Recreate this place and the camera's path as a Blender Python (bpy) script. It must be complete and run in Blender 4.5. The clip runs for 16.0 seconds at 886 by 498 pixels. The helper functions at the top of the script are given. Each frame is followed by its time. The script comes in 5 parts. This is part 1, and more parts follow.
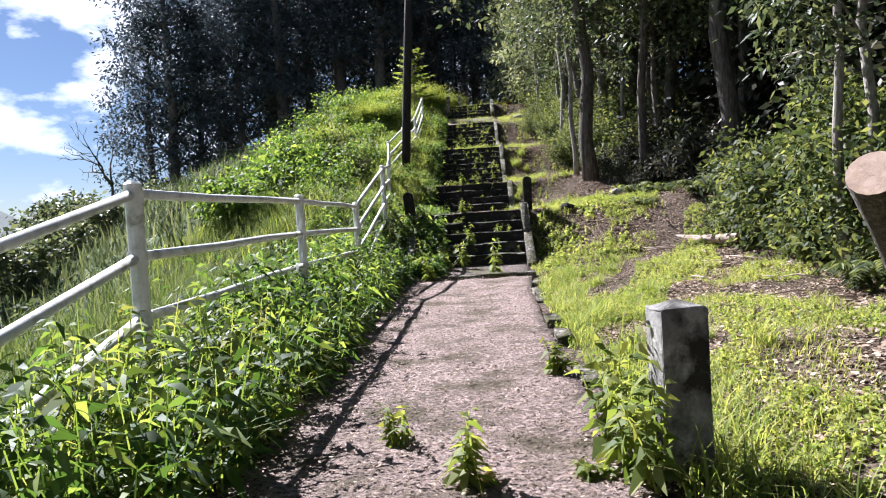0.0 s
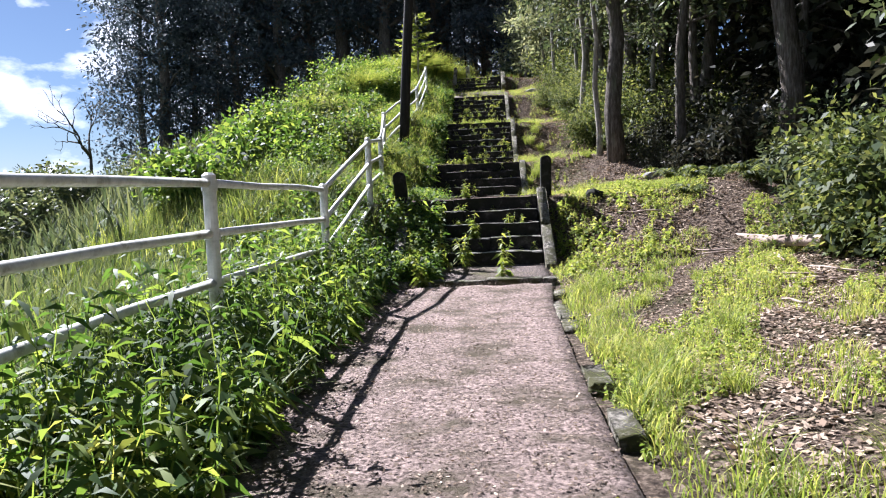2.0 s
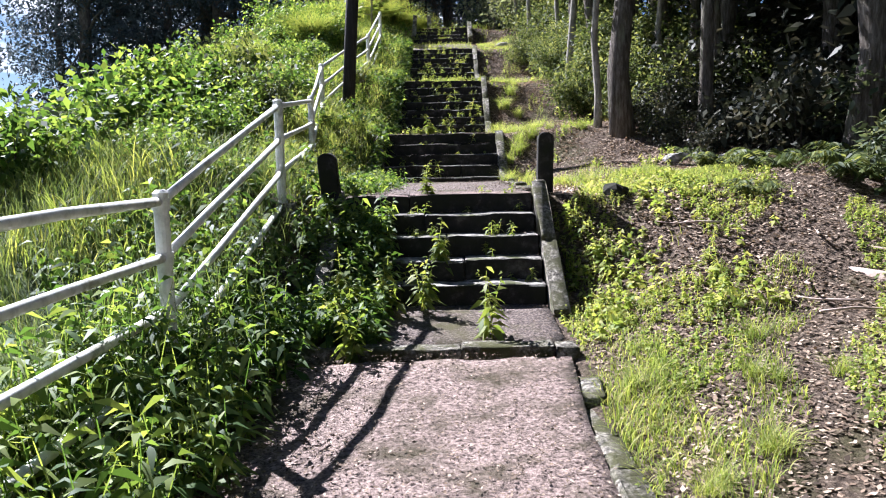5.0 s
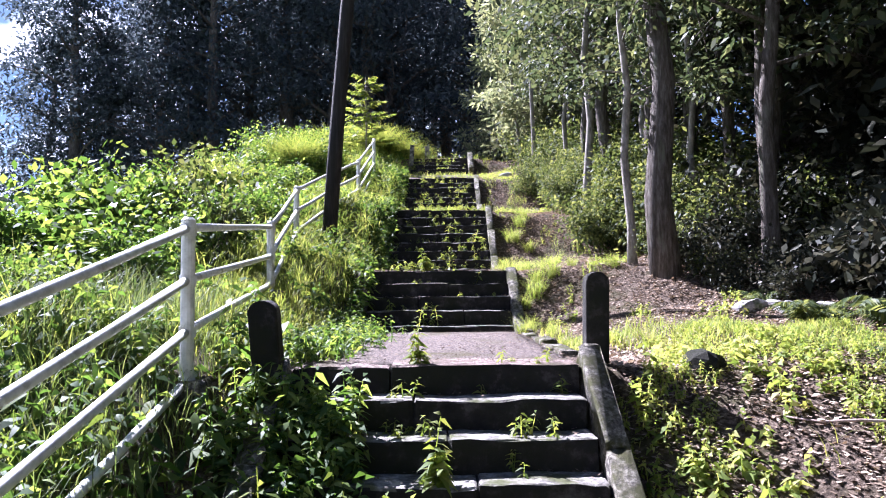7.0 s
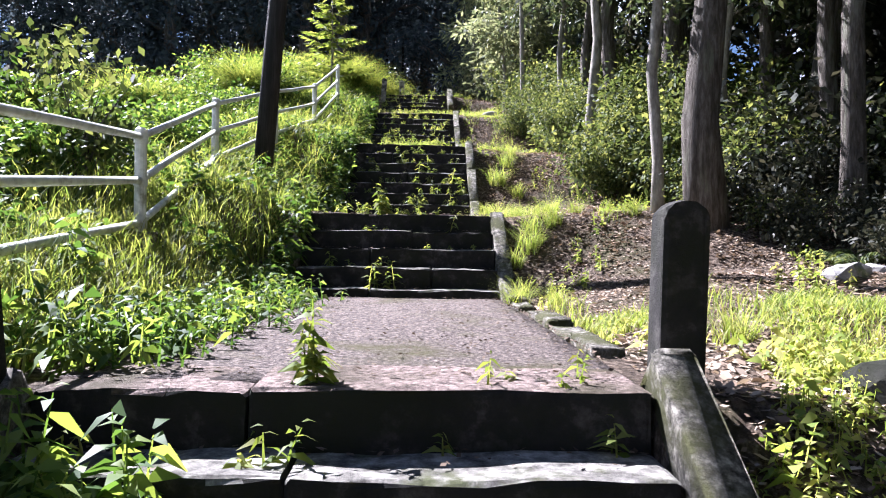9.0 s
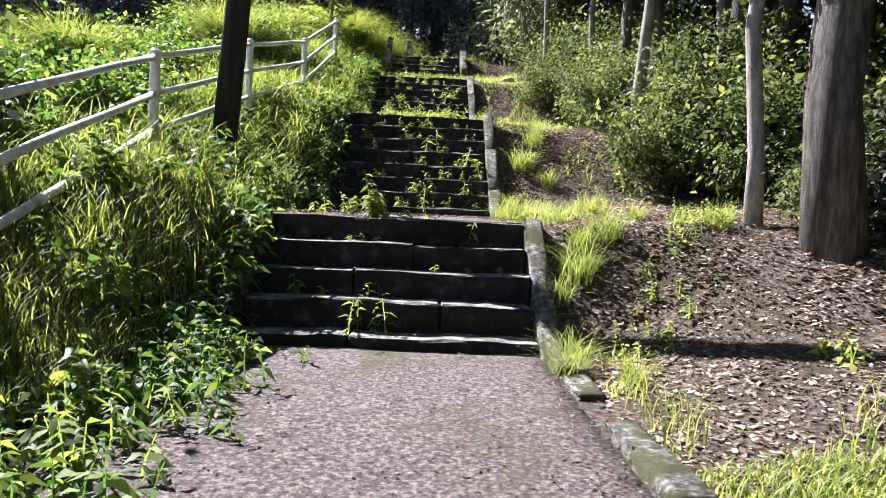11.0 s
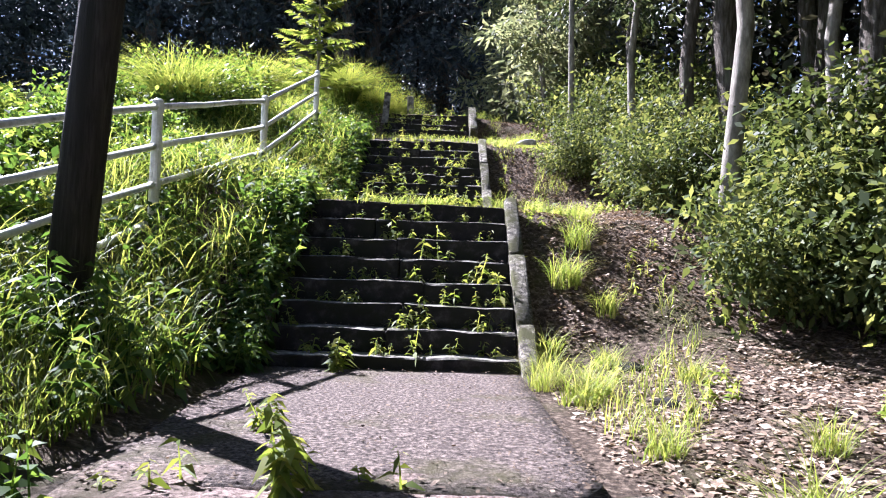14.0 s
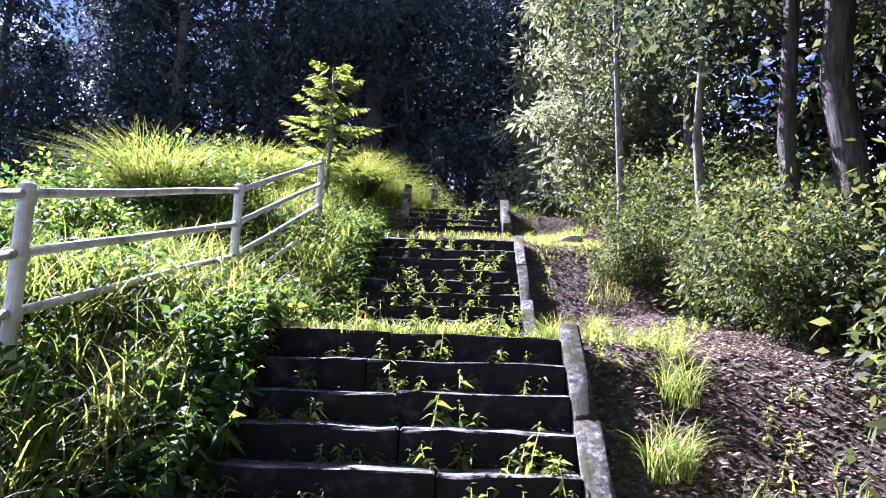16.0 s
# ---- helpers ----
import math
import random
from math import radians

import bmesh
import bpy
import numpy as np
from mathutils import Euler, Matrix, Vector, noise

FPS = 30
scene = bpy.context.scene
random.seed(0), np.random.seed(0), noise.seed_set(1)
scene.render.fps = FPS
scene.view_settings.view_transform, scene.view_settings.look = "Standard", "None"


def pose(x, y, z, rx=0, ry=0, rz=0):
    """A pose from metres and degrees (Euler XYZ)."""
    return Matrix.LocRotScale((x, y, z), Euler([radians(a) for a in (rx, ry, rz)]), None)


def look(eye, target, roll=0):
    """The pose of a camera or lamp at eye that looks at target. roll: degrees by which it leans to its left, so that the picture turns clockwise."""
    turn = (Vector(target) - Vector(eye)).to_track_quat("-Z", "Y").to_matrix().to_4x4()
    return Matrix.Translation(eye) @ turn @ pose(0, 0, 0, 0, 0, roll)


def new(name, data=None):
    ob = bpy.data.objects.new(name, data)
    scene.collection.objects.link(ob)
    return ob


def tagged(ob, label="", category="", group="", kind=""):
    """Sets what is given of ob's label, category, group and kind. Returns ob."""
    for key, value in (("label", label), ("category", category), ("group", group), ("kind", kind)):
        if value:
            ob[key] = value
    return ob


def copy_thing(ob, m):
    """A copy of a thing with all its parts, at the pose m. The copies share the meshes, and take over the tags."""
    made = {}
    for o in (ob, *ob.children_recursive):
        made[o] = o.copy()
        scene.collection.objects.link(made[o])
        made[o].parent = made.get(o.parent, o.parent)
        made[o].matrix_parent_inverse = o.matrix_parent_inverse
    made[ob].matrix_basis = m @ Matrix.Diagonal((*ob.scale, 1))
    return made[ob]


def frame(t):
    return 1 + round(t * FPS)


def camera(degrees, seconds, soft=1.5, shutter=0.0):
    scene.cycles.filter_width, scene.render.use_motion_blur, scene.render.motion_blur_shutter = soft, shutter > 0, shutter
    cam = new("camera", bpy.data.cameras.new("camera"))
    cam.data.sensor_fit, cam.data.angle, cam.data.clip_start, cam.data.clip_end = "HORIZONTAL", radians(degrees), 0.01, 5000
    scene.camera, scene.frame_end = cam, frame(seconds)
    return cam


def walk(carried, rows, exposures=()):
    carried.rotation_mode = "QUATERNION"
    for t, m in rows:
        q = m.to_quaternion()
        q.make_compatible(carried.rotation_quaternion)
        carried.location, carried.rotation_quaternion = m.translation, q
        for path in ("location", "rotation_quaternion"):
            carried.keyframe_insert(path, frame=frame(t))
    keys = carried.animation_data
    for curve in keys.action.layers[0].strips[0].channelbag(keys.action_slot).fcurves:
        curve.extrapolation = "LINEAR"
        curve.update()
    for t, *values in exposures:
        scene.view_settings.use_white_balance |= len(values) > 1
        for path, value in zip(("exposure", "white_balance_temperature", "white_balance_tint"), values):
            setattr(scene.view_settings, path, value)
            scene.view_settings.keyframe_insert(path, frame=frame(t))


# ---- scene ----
cam = camera(63.6, 16.0, soft=1.1)
SIZE = 0.88  # metres to one unit of the plan
METRES, EYE, TILT, LEAN, TURN = 23.0 * SIZE, 1.22 * SIZE, -2.2, 3.6, 0.0
ROWS = [
    (0.0, 0.0, 0.0, 0.0, 0.0, 0.0, -0.0),
    (0.5, 0.0044, 0.0292, 0.0057, 0.09, 0.79, -1.61),
    (1.0, 0.0063, 0.061, 0.0073, 0.61, 0.81, -2.62),
    (1.5, 0.0089, 0.0958, 0.0059, 1.14, -0.21, -1.85),
    (2.0, 0.0066, 0.1294, 0.0114, 0.5, -1.68, -1.27),
    (2.5, 0.0056, 0.1545, 0.0231, -0.56, -3.63, -1.23),
    (3.0, 0.0052, 0.1816, 0.0352, -1.29, -5.2, -1.37),
    (5.5, 0.0084, 0.3518, 0.0403, -3.19, -4.59, -2.59),
    (6.0, 0.009, 0.3847, 0.0448, -3.37, -1.7, -2.82),
    (6.5, 0.0118, 0.4177, 0.0504, -3.43, 1.92, -2.88),
    (7.0, 0.0131, 0.4515, 0.0507, -3.2, 5.88, -2.93),
    (7.5, 0.0161, 0.485, 0.0509, -2.98, 6.46, -3.21),
    (8.0, 0.0201, 0.5212, 0.0526, -3.64, 4.93, -3.42),
    (8.5, 0.0255, 0.5547, 0.053, -4.61, 3.45, -3.69),
    (11.0, 0.0331, 0.6952, 0.0798, -4.71, -0.28, -6.04),
    (11.5, 0.0329, 0.7177, 0.0957, -4.32, -1.05, -5.75),
    (12.0, 0.0275, 0.7369, 0.1106, -3.82, -1.33, -5.46),
    (12.5, 0.0271, 0.7582, 0.1194, -3.5, -0.91, -5.42),
    (13.0, 0.0324, 0.7858, 0.124, -3.47, 0.34, -5.56),
    (13.5, 0.037, 0.8186, 0.1242, -3.69, 1.93, -5.76),
    (14.0, 0.0439, 0.8523, 0.1261, -3.92, 3.75, -5.6),
    (14.5, 0.0468, 0.8849, 0.1288, -3.62, 5.76, -5.4),
    (15.0, 0.0493, 0.9156, 0.1325, -3.0, 7.95, -5.21),
    (15.5, 0.052, 0.9438, 0.1399, -2.18, 9.97, -5.24),
    (16.0, 0.0512, 0.968, 0.1527, -1.4, 11.15, -5.53),
]
walk(cam, [(t, pose(0, 0, EYE, TILT, LEAN, TURN) @ pose(METRES * x, METRES * y, METRES * z, 90 + pitch, roll, yaw)) for t, x, y, z, yaw, pitch, roll in ROWS], [(0.0, 2.0, 5650, 19), (2.5, 2.04, 5600, 19), (5.5, 2.28, 5500, 19), (6.5, 2.6, 5300, 30), (7.0, 2.64, 5300, 30), (8.5, 2.58, 5400, 25), (11.0, 2.36, 5550, 20), (12.5, 2.5, 5500, 22), (14.0, 2.56, 5450, 25), (16.0, 2.74, 5050, 38)])

# ---------------------------------------------------------------- light
TO_SUN = Vector((-0.53, 0.57, 0.73)).normalized()
world = bpy.data.worlds.new("sky")
scene.world = world
world.use_nodes = True
wn, wl = world.node_tree.nodes, world.node_tree.links
wn.clear()
sky = wn.new("ShaderNodeTexSky")
sky.sky_type = "NISHITA"
sky.sun_disc = False
sky.altitude, sky.air_density, sky.dust_density, sky.ozone_density = 300, 1.0, 0.3, 3.0
sky.sun_elevation = math.asin(TO_SUN.z)
sky.sun_rotation = math.atan2(TO_SUN.x, TO_SUN.y)
wco = wn.new("ShaderNodeTexCoord")
wmap = wn.new("ShaderNodeMapping")
wmap.inputs["Scale"].default_value = (1.0, 1.0, 2.2)
cloud = wn.new("ShaderNodeTexNoise")
cloud.inputs["Scale"].default_value = 6.5
cloud.inputs["Detail"].default_value = 7
cloud.inputs["Roughness"].default_value = 0.55
cramp = wn.new("ShaderNodeValToRGB")
cramp.color_ramp.elements[0].position, cramp.color_ramp.elements[1].position = 0.47, 0.58
cmix = wn.new("ShaderNodeMix")
cmix.data_type = "RGBA"
cmix.inputs["B"].default_value = (19.0, 19.3, 20.0, 1)
wbg, wout = wn.new("ShaderNodeBackground"), wn.new("ShaderNodeOutputWorld")
wbg.inputs["Strength"].default_value = 0.021
wl.new(wco.outputs["Generated"], wmap.inputs["Vector"])
wl.new(wmap.outputs["Vector"], cloud.inputs["Vector"])
wl.new(cloud.outputs["Fac"], cramp.inputs["Fac"])
wsep = wn.new("ShaderNodeSeparateXYZ")
wlow = wn.new("ShaderNodeMapRange")
wlow.inputs["From Min"].default_value, wlow.inputs["From Max"].default_value = 0.52, 0.34
wlow.inputs["To Min"].default_value = 0.04
wmul = wn.new("ShaderNodeMath")
wmul.operation = "MULTIPLY"
wl.new(wco.outputs["Generated"], wsep.inputs[0])
wl.new(wsep.outputs["Z"], wlow.inputs["Value"])
wl.new(cramp.outputs["Color"], wmul.inputs[0])
wl.new(wlow.outputs[0], wmul.inputs[1])
wl.new(wmul.outputs[0], cmix.inputs["Factor"])
wl.new(sky.outputs["Color"], cmix.inputs["A"])
wl.new(cmix.outputs["Result"], wbg.inputs["Color"])
wl.new(wbg.outputs["Background"], wout.inputs["Surface"])
sun = new("sun", bpy.data.lights.new("sun", "SUN"))
sun.data.energy, sun.data.angle, sun.data.color = 5.0, radians(0.5), (1.0, 0.95, 0.86)
sun.matrix_world = look(TO_SUN * 60, (0, 0, 0))

# ---------------------------------------------------------------- materials
def ramp(n, stops):
    r = n.new("ShaderNodeValToRGB")
    e = r.color_ramp.elements
    while len(e) < len(stops):
        e.new(0.5)
    for el, (p, c) in zip(e, stops):
        el.position, el.color = p, (*c, 1)
    return r


def base_mat(name):
    m = bpy.data.materials.new(name)
    m.use_nodes = True
    n, l = m.node_tree.nodes, m.node_tree.links
    return m, n, l, n["Principled BSDF"], n["Material Output"]


def noise(n, l, co, scale, detail=5, rough=0.6):
    t = n.new("ShaderNodeTexNoise")
    t.inputs["Scale"].default_value, t.inputs["Detail"].default_value, t.inputs["Roughness"].default_value = scale, detail, rough
    l.new(co, t.inputs["Vector"])
    return t


def world_co(n):
    return n.new("ShaderNodeNewGeometry").outputs["Position"]


def rough_mat(name, stops, scale, stain, stain_scale, stain_lo=0.5, stain_hi=0.65, bump=0.4, bump_scale=40, rough=0.9, stretch=None, dist=0.02):
    """A mineral, soil or bark surface: a colour ramp over noise, stains on top, and relief."""
    m, n, l, p, out = base_mat(name)
    co = n.new("ShaderNodeTexCoord").outputs["Object"] if stretch else world_co(n)
    if stretch:
        mp = n.new("ShaderNodeMapping")
        mp.inputs["Scale"].default_value = stretch
        l.new(co, mp.inputs["Vector"])
        co = mp.outputs["Vector"]
    a = noise(n, l, co, scale, 8, 0.7)
    r = ramp(n, stops)
    l.new(a.outputs["Fac"], r.inputs["Fac"])
    b = noise(n, l, co, stain_scale, 6, 0.65)
    rs = ramp(n, [(stain_lo, (0, 0, 0)), (stain_hi, (1, 1, 1))])
    l.new(b.outputs["Fac"], rs.inputs["Fac"])
    mix = n.new("ShaderNodeMix")
    mix.data_type = "RGBA"
    l.new(rs.outputs["Color"], mix.inputs["Factor"])
    l.new(r.outputs["Color"], mix.inputs["A"])
    mix.inputs["B"].default_value = (*stain, 1)
    l.new(mix.outputs["Result"], p.inputs["Base Color"])
    p.inputs["Roughness"].default_value = rough
    p.inputs["Specular IOR Level"].default_value = 0.5 if rough < 0.6 else 0.16
    c = noise(n, l, co, bump_scale, 8, 0.75)
    bp = n.new("ShaderNodeBump")
    bp.inputs["Strength"].default_value, bp.inputs["Distance"].default_value = bump, dist
    l.new(c.outputs["Fac"], bp.inputs["Height"])
    l.new(bp.outputs["Normal"], p.inputs["Normal"])
    return m


def leaf_mat(name, stops, through_col, through_mix=0.5, rough=0.45):
    """Foliage: each leaf its own tint, with light passing through."""
    m, n, l, p, out = base_mat(name)
    g = n.new("ShaderNodeNewGeometry")
    r = ramp(n, stops)
    t = noise(n, l, g.outputs["Position"], 0.7, 3)
    mx = n.new("ShaderNodeMath")
    mx.operation = "MULTIPLY_ADD"
    mx.inputs[1].default_value = 0.55
    l.new(g.outputs["Random Per Island"], mx.inputs[0])
    sc = n.new("ShaderNodeMath")
    sc.operation = "MULTIPLY"
    sc.inputs[1].default_value = 0.5
    l.new(t.outputs["Fac"], sc.inputs[0])
    l.new(sc.outputs[0], mx.inputs[2])
    l.new(mx.outputs[0], r.inputs["Fac"])
    l.new(r.outputs["Color"], p.inputs["Base Color"])
    p.inputs["Roughness"].default_value = rough + 0.12
    p.inputs["Specular IOR Level"].default_value = 0.2
    tr = n.new("ShaderNodeBsdfTranslucent")
    tint = n.new("ShaderNodeMix")
    tint.data_type, tint.blend_type = "RGBA", "MULTIPLY"
    tint.inputs["Factor"].default_value = 1.0
    tint.inputs["B"].default_value = (*through_col, 1)
    l.new(r.outputs["Color"], tint.inputs["A"])
    l.new(tint.outputs["Result"], tr.inputs["Color"])
    ms = n.new("ShaderNodeMixShader")
    ms.inputs[0].default_value = through_mix
    l.new(p.outputs[0], ms.inputs[1])
    l.new(tr.outputs[0], ms.inputs[2])
    l.new(ms.outputs[0], out.inputs["Surface"])
    return m


def ground_mat():
    """Littered soil on the wood's side, turf on the open side of the path."""
    m = rough_mat("soil_and_turf", [(0.34, (0.025, 0.018, 0.013)), (0.5, (0.1, 0.073, 0.053)), (0.66, (0.32, 0.25, 0.19))], 22, (0.075, 0.068, 0.032), 0.9, 0.52, 0.64, 1.0, 28, 0.95, None, 0.07)
    n, l = m.node_tree.nodes, m.node_tree.links
    p = n["Principled BSDF"]
    old = p.inputs["Base Color"].links[0].from_socket
    sep = n.new("ShaderNodeSeparateXYZ")
    geo = n.new("ShaderNodeNewGeometry").outputs["Position"]
    l.new(geo, sep.inputs[0])
    rng_ = n.new("ShaderNodeMapRange")
    rng_.inputs["From Min"].default_value, rng_.inputs["From Max"].default_value = -1.2 * SIZE, -2.2 * SIZE
    l.new(sep.outputs["X"], rng_.inputs["Value"])
    t = noise(n, l, geo, 2.0, 6)
    r = ramp(n, [(0.3, (0.02, 0.035, 0.01)), (0.55, (0.06, 0.09, 0.02)), (0.75, (0.12, 0.13, 0.05))])
    l.new(t.outputs["Fac"], r.inputs["Fac"])
    mix = n.new("ShaderNodeMix")
    mix.data_type = "RGBA"
    l.new(rng_.outputs[0], mix.inputs["Factor"])
    l.new(old, mix.inputs["A"])
    l.new(r.outputs["Color"], mix.inputs["B"])
    l.new(mix.outputs["Result"], p.inputs["Base Color"])
    return m


M_SOIL = ground_mat()
M_PATH = rough_mat("worn_path_concrete", [(0.34, (0.03, 0.023, 0.02)), (0.47, (0.2, 0.15, 0.13)), (0.64, (0.46, 0.355, 0.31))], 34, (0.085, 0.07, 0.045), 1.7, 0.47, 0.63, 1.0, 60, 0.9, None, 0.03)
M_LAND = rough_mat("dark_landing_concrete", [(0.34, (0.025, 0.02, 0.019)), (0.5, (0.125, 0.1, 0.088)), (0.66, (0.37, 0.3, 0.26))], 42, (0.085, 0.078, 0.036), 1.1, 0.52, 0.66, 1.0, 70, 0.9, None, 0.03)
M_CONC = rough_mat("weathered_concrete", [(0.36, (0.035, 0.032, 0.027)), (0.5, (0.17, 0.155, 0.13)), (0.66, (0.5, 0.46, 0.385))], 24, (0.075, 0.075, 0.032), 3.5, 0.44, 0.58, 1.0, 45, 0.92, None, 0.035)
# Riser shade is put into this dark colour, beside real stains.
M_STEP = rough_mat("stained_shaded_step_concrete", [(0.3, (0.012, 0.0115, 0.011)), (0.52, (0.024, 0.022, 0.02)), (0.78, (0.11, 0.1, 0.09))], 8, (0.018, 0.019, 0.012), 2.2, 0.46, 0.6, 0.8, 55, 0.9, None, 0.012)
# Paler copy for tread tops: sunlight put into the colour, over some wear.
M_TREAD = rough_mat("sunlit_worn_tread", [(0.36, (0.05, 0.046, 0.04)), (0.5, (0.18, 0.168, 0.148)), (0.66, (0.44, 0.415, 0.37))], 10, (0.07, 0.075, 0.035), 3.0, 0.5, 0.62, 0.8, 55, 0.9, None, 0.012)
M_POST = rough_mat("pale_stained_concrete", [(0.3, (0.09, 0.085, 0.08)), (0.5, (0.22, 0.21, 0.19)), (0.72, (0.46, 0.44, 0.4))], 7, (0.035, 0.033, 0.027), 4.5, 0.46, 0.6, 0.8, 50, 0.9, None, 0.02)
M_RAIL = rough_mat("chipped_white_paint", [(0.3, (0.38, 0.38, 0.35)), (0.5, (0.6, 0.6, 0.56)), (0.7, (0.72, 0.72, 0.69))], 12, (0.26, 0.25, 0.19), 5, 0.56, 0.68, 0.25, 60, 0.45, None, 0.004)
M_POLE = rough_mat("tarred_pole_wood", [(0.3, (0.012, 0.01, 0.009)), (0.5, (0.03, 0.027, 0.025)), (0.7, (0.07, 0.062, 0.055))], 6, (0.02, 0.018, 0.016), 3, 0.5, 0.6, 0.6, 14, 0.8, (6, 6, 0.4))
M_GREY = rough_mat("galvanised_grey_metal", [(0.3, (0.25, 0.26, 0.27)), (0.7, (0.4, 0.41, 0.42))], 10, (0.2, 0.18, 0.16), 4, 0.55, 0.7, 0.1, 40, 0.4)
M_BARK = rough_mat("furrowed_bark", [(0.3, (0.03, 0.025, 0.02)), (0.5, (0.1, 0.085, 0.07)), (0.7, (0.22, 0.2, 0.175))], 5, (0.14, 0.15, 0.1), 1.2, 0.55, 0.7, 1.0, 9, 0.95, (4, 4, 0.7), 0.05)
M_PALE = rough_mat("pale_smooth_bark", [(0.3, (0.09, 0.08, 0.065)), (0.5, (0.22, 0.2, 0.17)), (0.7, (0.4, 0.375, 0.33))], 4, (0.1, 0.09, 0.06), 1.5, 0.55, 0.68, 0.5, 8, 0.85, (3, 3, 1))
M_CUT = rough_mat("sawn_wood", [(0.3, (0.2, 0.14, 0.1)), (0.7, (0.44, 0.33, 0.26))], 5, (0.25, 0.17, 0.1), 3, 0.55, 0.7, 0.3, 30, 0.8)
M_DEAD = rough_mat("dead_bleached_wood", [(0.3, (0.2, 0.15, 0.12)), (0.7, (0.5, 0.4, 0.34))], 6, (0.2, 0.14, 0.1), 2, 0.55, 0.7, 0.5, 20, 0.9)
M_ROCK = rough_mat("grey_rock", [(0.3, (0.16, 0.15, 0.14)), (0.7, (0.42, 0.4, 0.38))], 6, (0.1, 0.12, 0.06), 3, 0.55, 0.7, 0.8, 20, 0.9)
M_RUST = rough_mat("rusty_red_sheet", [(0.3, (0.12, 0.04, 0.02)), (0.7, (0.25, 0.09, 0.05))], 5, (0.08, 0.03, 0.02), 2)
M_HILL = rough_mat("wooded_far_hill", [(0.3, (0.03, 0.04, 0.045)), (0.7, (0.08, 0.1, 0.09))], 0.06, (0.05, 0.06, 0.06), 0.01, 0.5, 0.6, 0.5, 0.3)
L_GRASS = leaf_mat("sunlit_grass", [(0.15, (0.06, 0.1, 0.02)), (0.5, (0.15, 0.195, 0.05)), (0.85, (0.29, 0.295, 0.1))], (1.6, 1.5, 0.75), 0.55)
L_SOFT = leaf_mat("soft_bank_grass", [(0.15, (0.045, 0.07, 0.02)), (0.5, (0.1, 0.14, 0.042)), (0.85, (0.2, 0.21, 0.08))], (1.3, 1.3, 0.9), 0.4)
L_DRY = leaf_mat("yellowing_grass", [(0.15, (0.09, 0.145, 0.03)), (0.5, (0.22, 0.27, 0.06)), (0.85, (0.44, 0.41, 0.15))], (1.4, 1.4, 0.8), 0.5)
L_WEED = leaf_mat("weed_leaves", [(0.15, (0.028, 0.058, 0.018)), (0.5, (0.06, 0.11, 0.028)), (0.85, (0.22, 0.27, 0.08))], (1.8, 1.75, 0.75), 0.48)
L_BUSH = leaf_mat("bush_leaves", [(0.15, (0.02, 0.032, 0.012)), (0.5, (0.058, 0.086, 0.029)), (0.85, (0.19, 0.215, 0.082))], (1.7, 1.5, 0.9), 0.45)
# Dark evergreen leaves with the grove's bluish haze put into their colour.
L_DARK = leaf_mat("haze_blue_evergreen_leaves", [(0.15, (0.024, 0.033, 0.037)), (0.5, (0.048, 0.063, 0.066)), (0.85, (0.1, 0.118, 0.115))], (1.3, 1.3, 1.4), 0.35, 0.5)
L_MID = leaf_mat("broadleaf_crown", [(0.15, (0.02, 0.032, 0.018)), (0.5, (0.052, 0.072, 0.038)), (0.85, (0.15, 0.165, 0.085))], (1.6, 1.5, 1.0), 0.4, 0.4)
# Dark copy of the crown leaves, with the wood's inner shade in its colour.
L_SHADE = leaf_mat("shade_darkened_leaves", [(0.15, (0.012, 0.016, 0.011)), (0.5, (0.027, 0.032, 0.02)), (0.85, (0.085, 0.08, 0.052))], (1.3, 1.2, 1.0), 0.25, 0.4)
L_LIME = leaf_mat("young_bamboo_leaves", [(0.15, (0.08, 0.105, 0.06)), (0.5, (0.19, 0.215, 0.115)), (0.85, (0.35, 0.35, 0.2))], (1.25, 1.2, 0.95), 0.5)
L_LITTER = leaf_mat("fallen_brown_leaves", [(0.15, (0.07, 0.045, 0.03)), (0.5, (0.26, 0.19, 0.135)), (0.85, (0.54, 0.44, 0.34))], (1, 0.9, 0.7), 0.15, 0.7)
L_BLACK = leaf_mat("dark_litter", [(0.15, (0.035, 0.025, 0.018)), (0.5, (0.1, 0.072, 0.05)), (0.85, (0.22, 0.165, 0.12))], (1, 0.9, 0.7), 0.1, 0.7)

# ---------------------------------------------------------------- mesh tools
RNG = np.random.default_rng(7)


def mesh_of(name, verts, faces, mats, smooth=False, index=None):
    me = bpy.data.meshes.new(name)
    me.from_pydata([tuple(v) for v in verts], [], [tuple(f) for f in faces])
    for m in mats if isinstance(mats, (list, tuple)) else [mats]:
        me.materials.append(m)
    if index is not None:
        me.polygons.foreach_set("material_index", index)
    if smooth:
        me.polygons.foreach_set("use_smooth", [True] * len(me.polygons))
    me.update()
    return me


def quads_mesh(name, v, mat, tri=False):
    """A mesh from an (n, k, 3) array of loose faces of k corners."""
    n, k = v.shape[:2]
    me = bpy.data.meshes.new(name)
    me.vertices.add(n * k)
    me.vertices.foreach_set("co", np.ascontiguousarray(v, dtype=np.float32).ravel())
    me.loops.add(n * k)
    me.loops.foreach_set("vertex_index", np.arange(n * k, dtype=np.int32))
    me.polygons.add(n)
    me.polygons.foreach_set("loop_start", np.arange(0, n * k, k, dtype=np.int32))
    me.materials.append(mat)
    me.update(calc_edges=True)
    return me


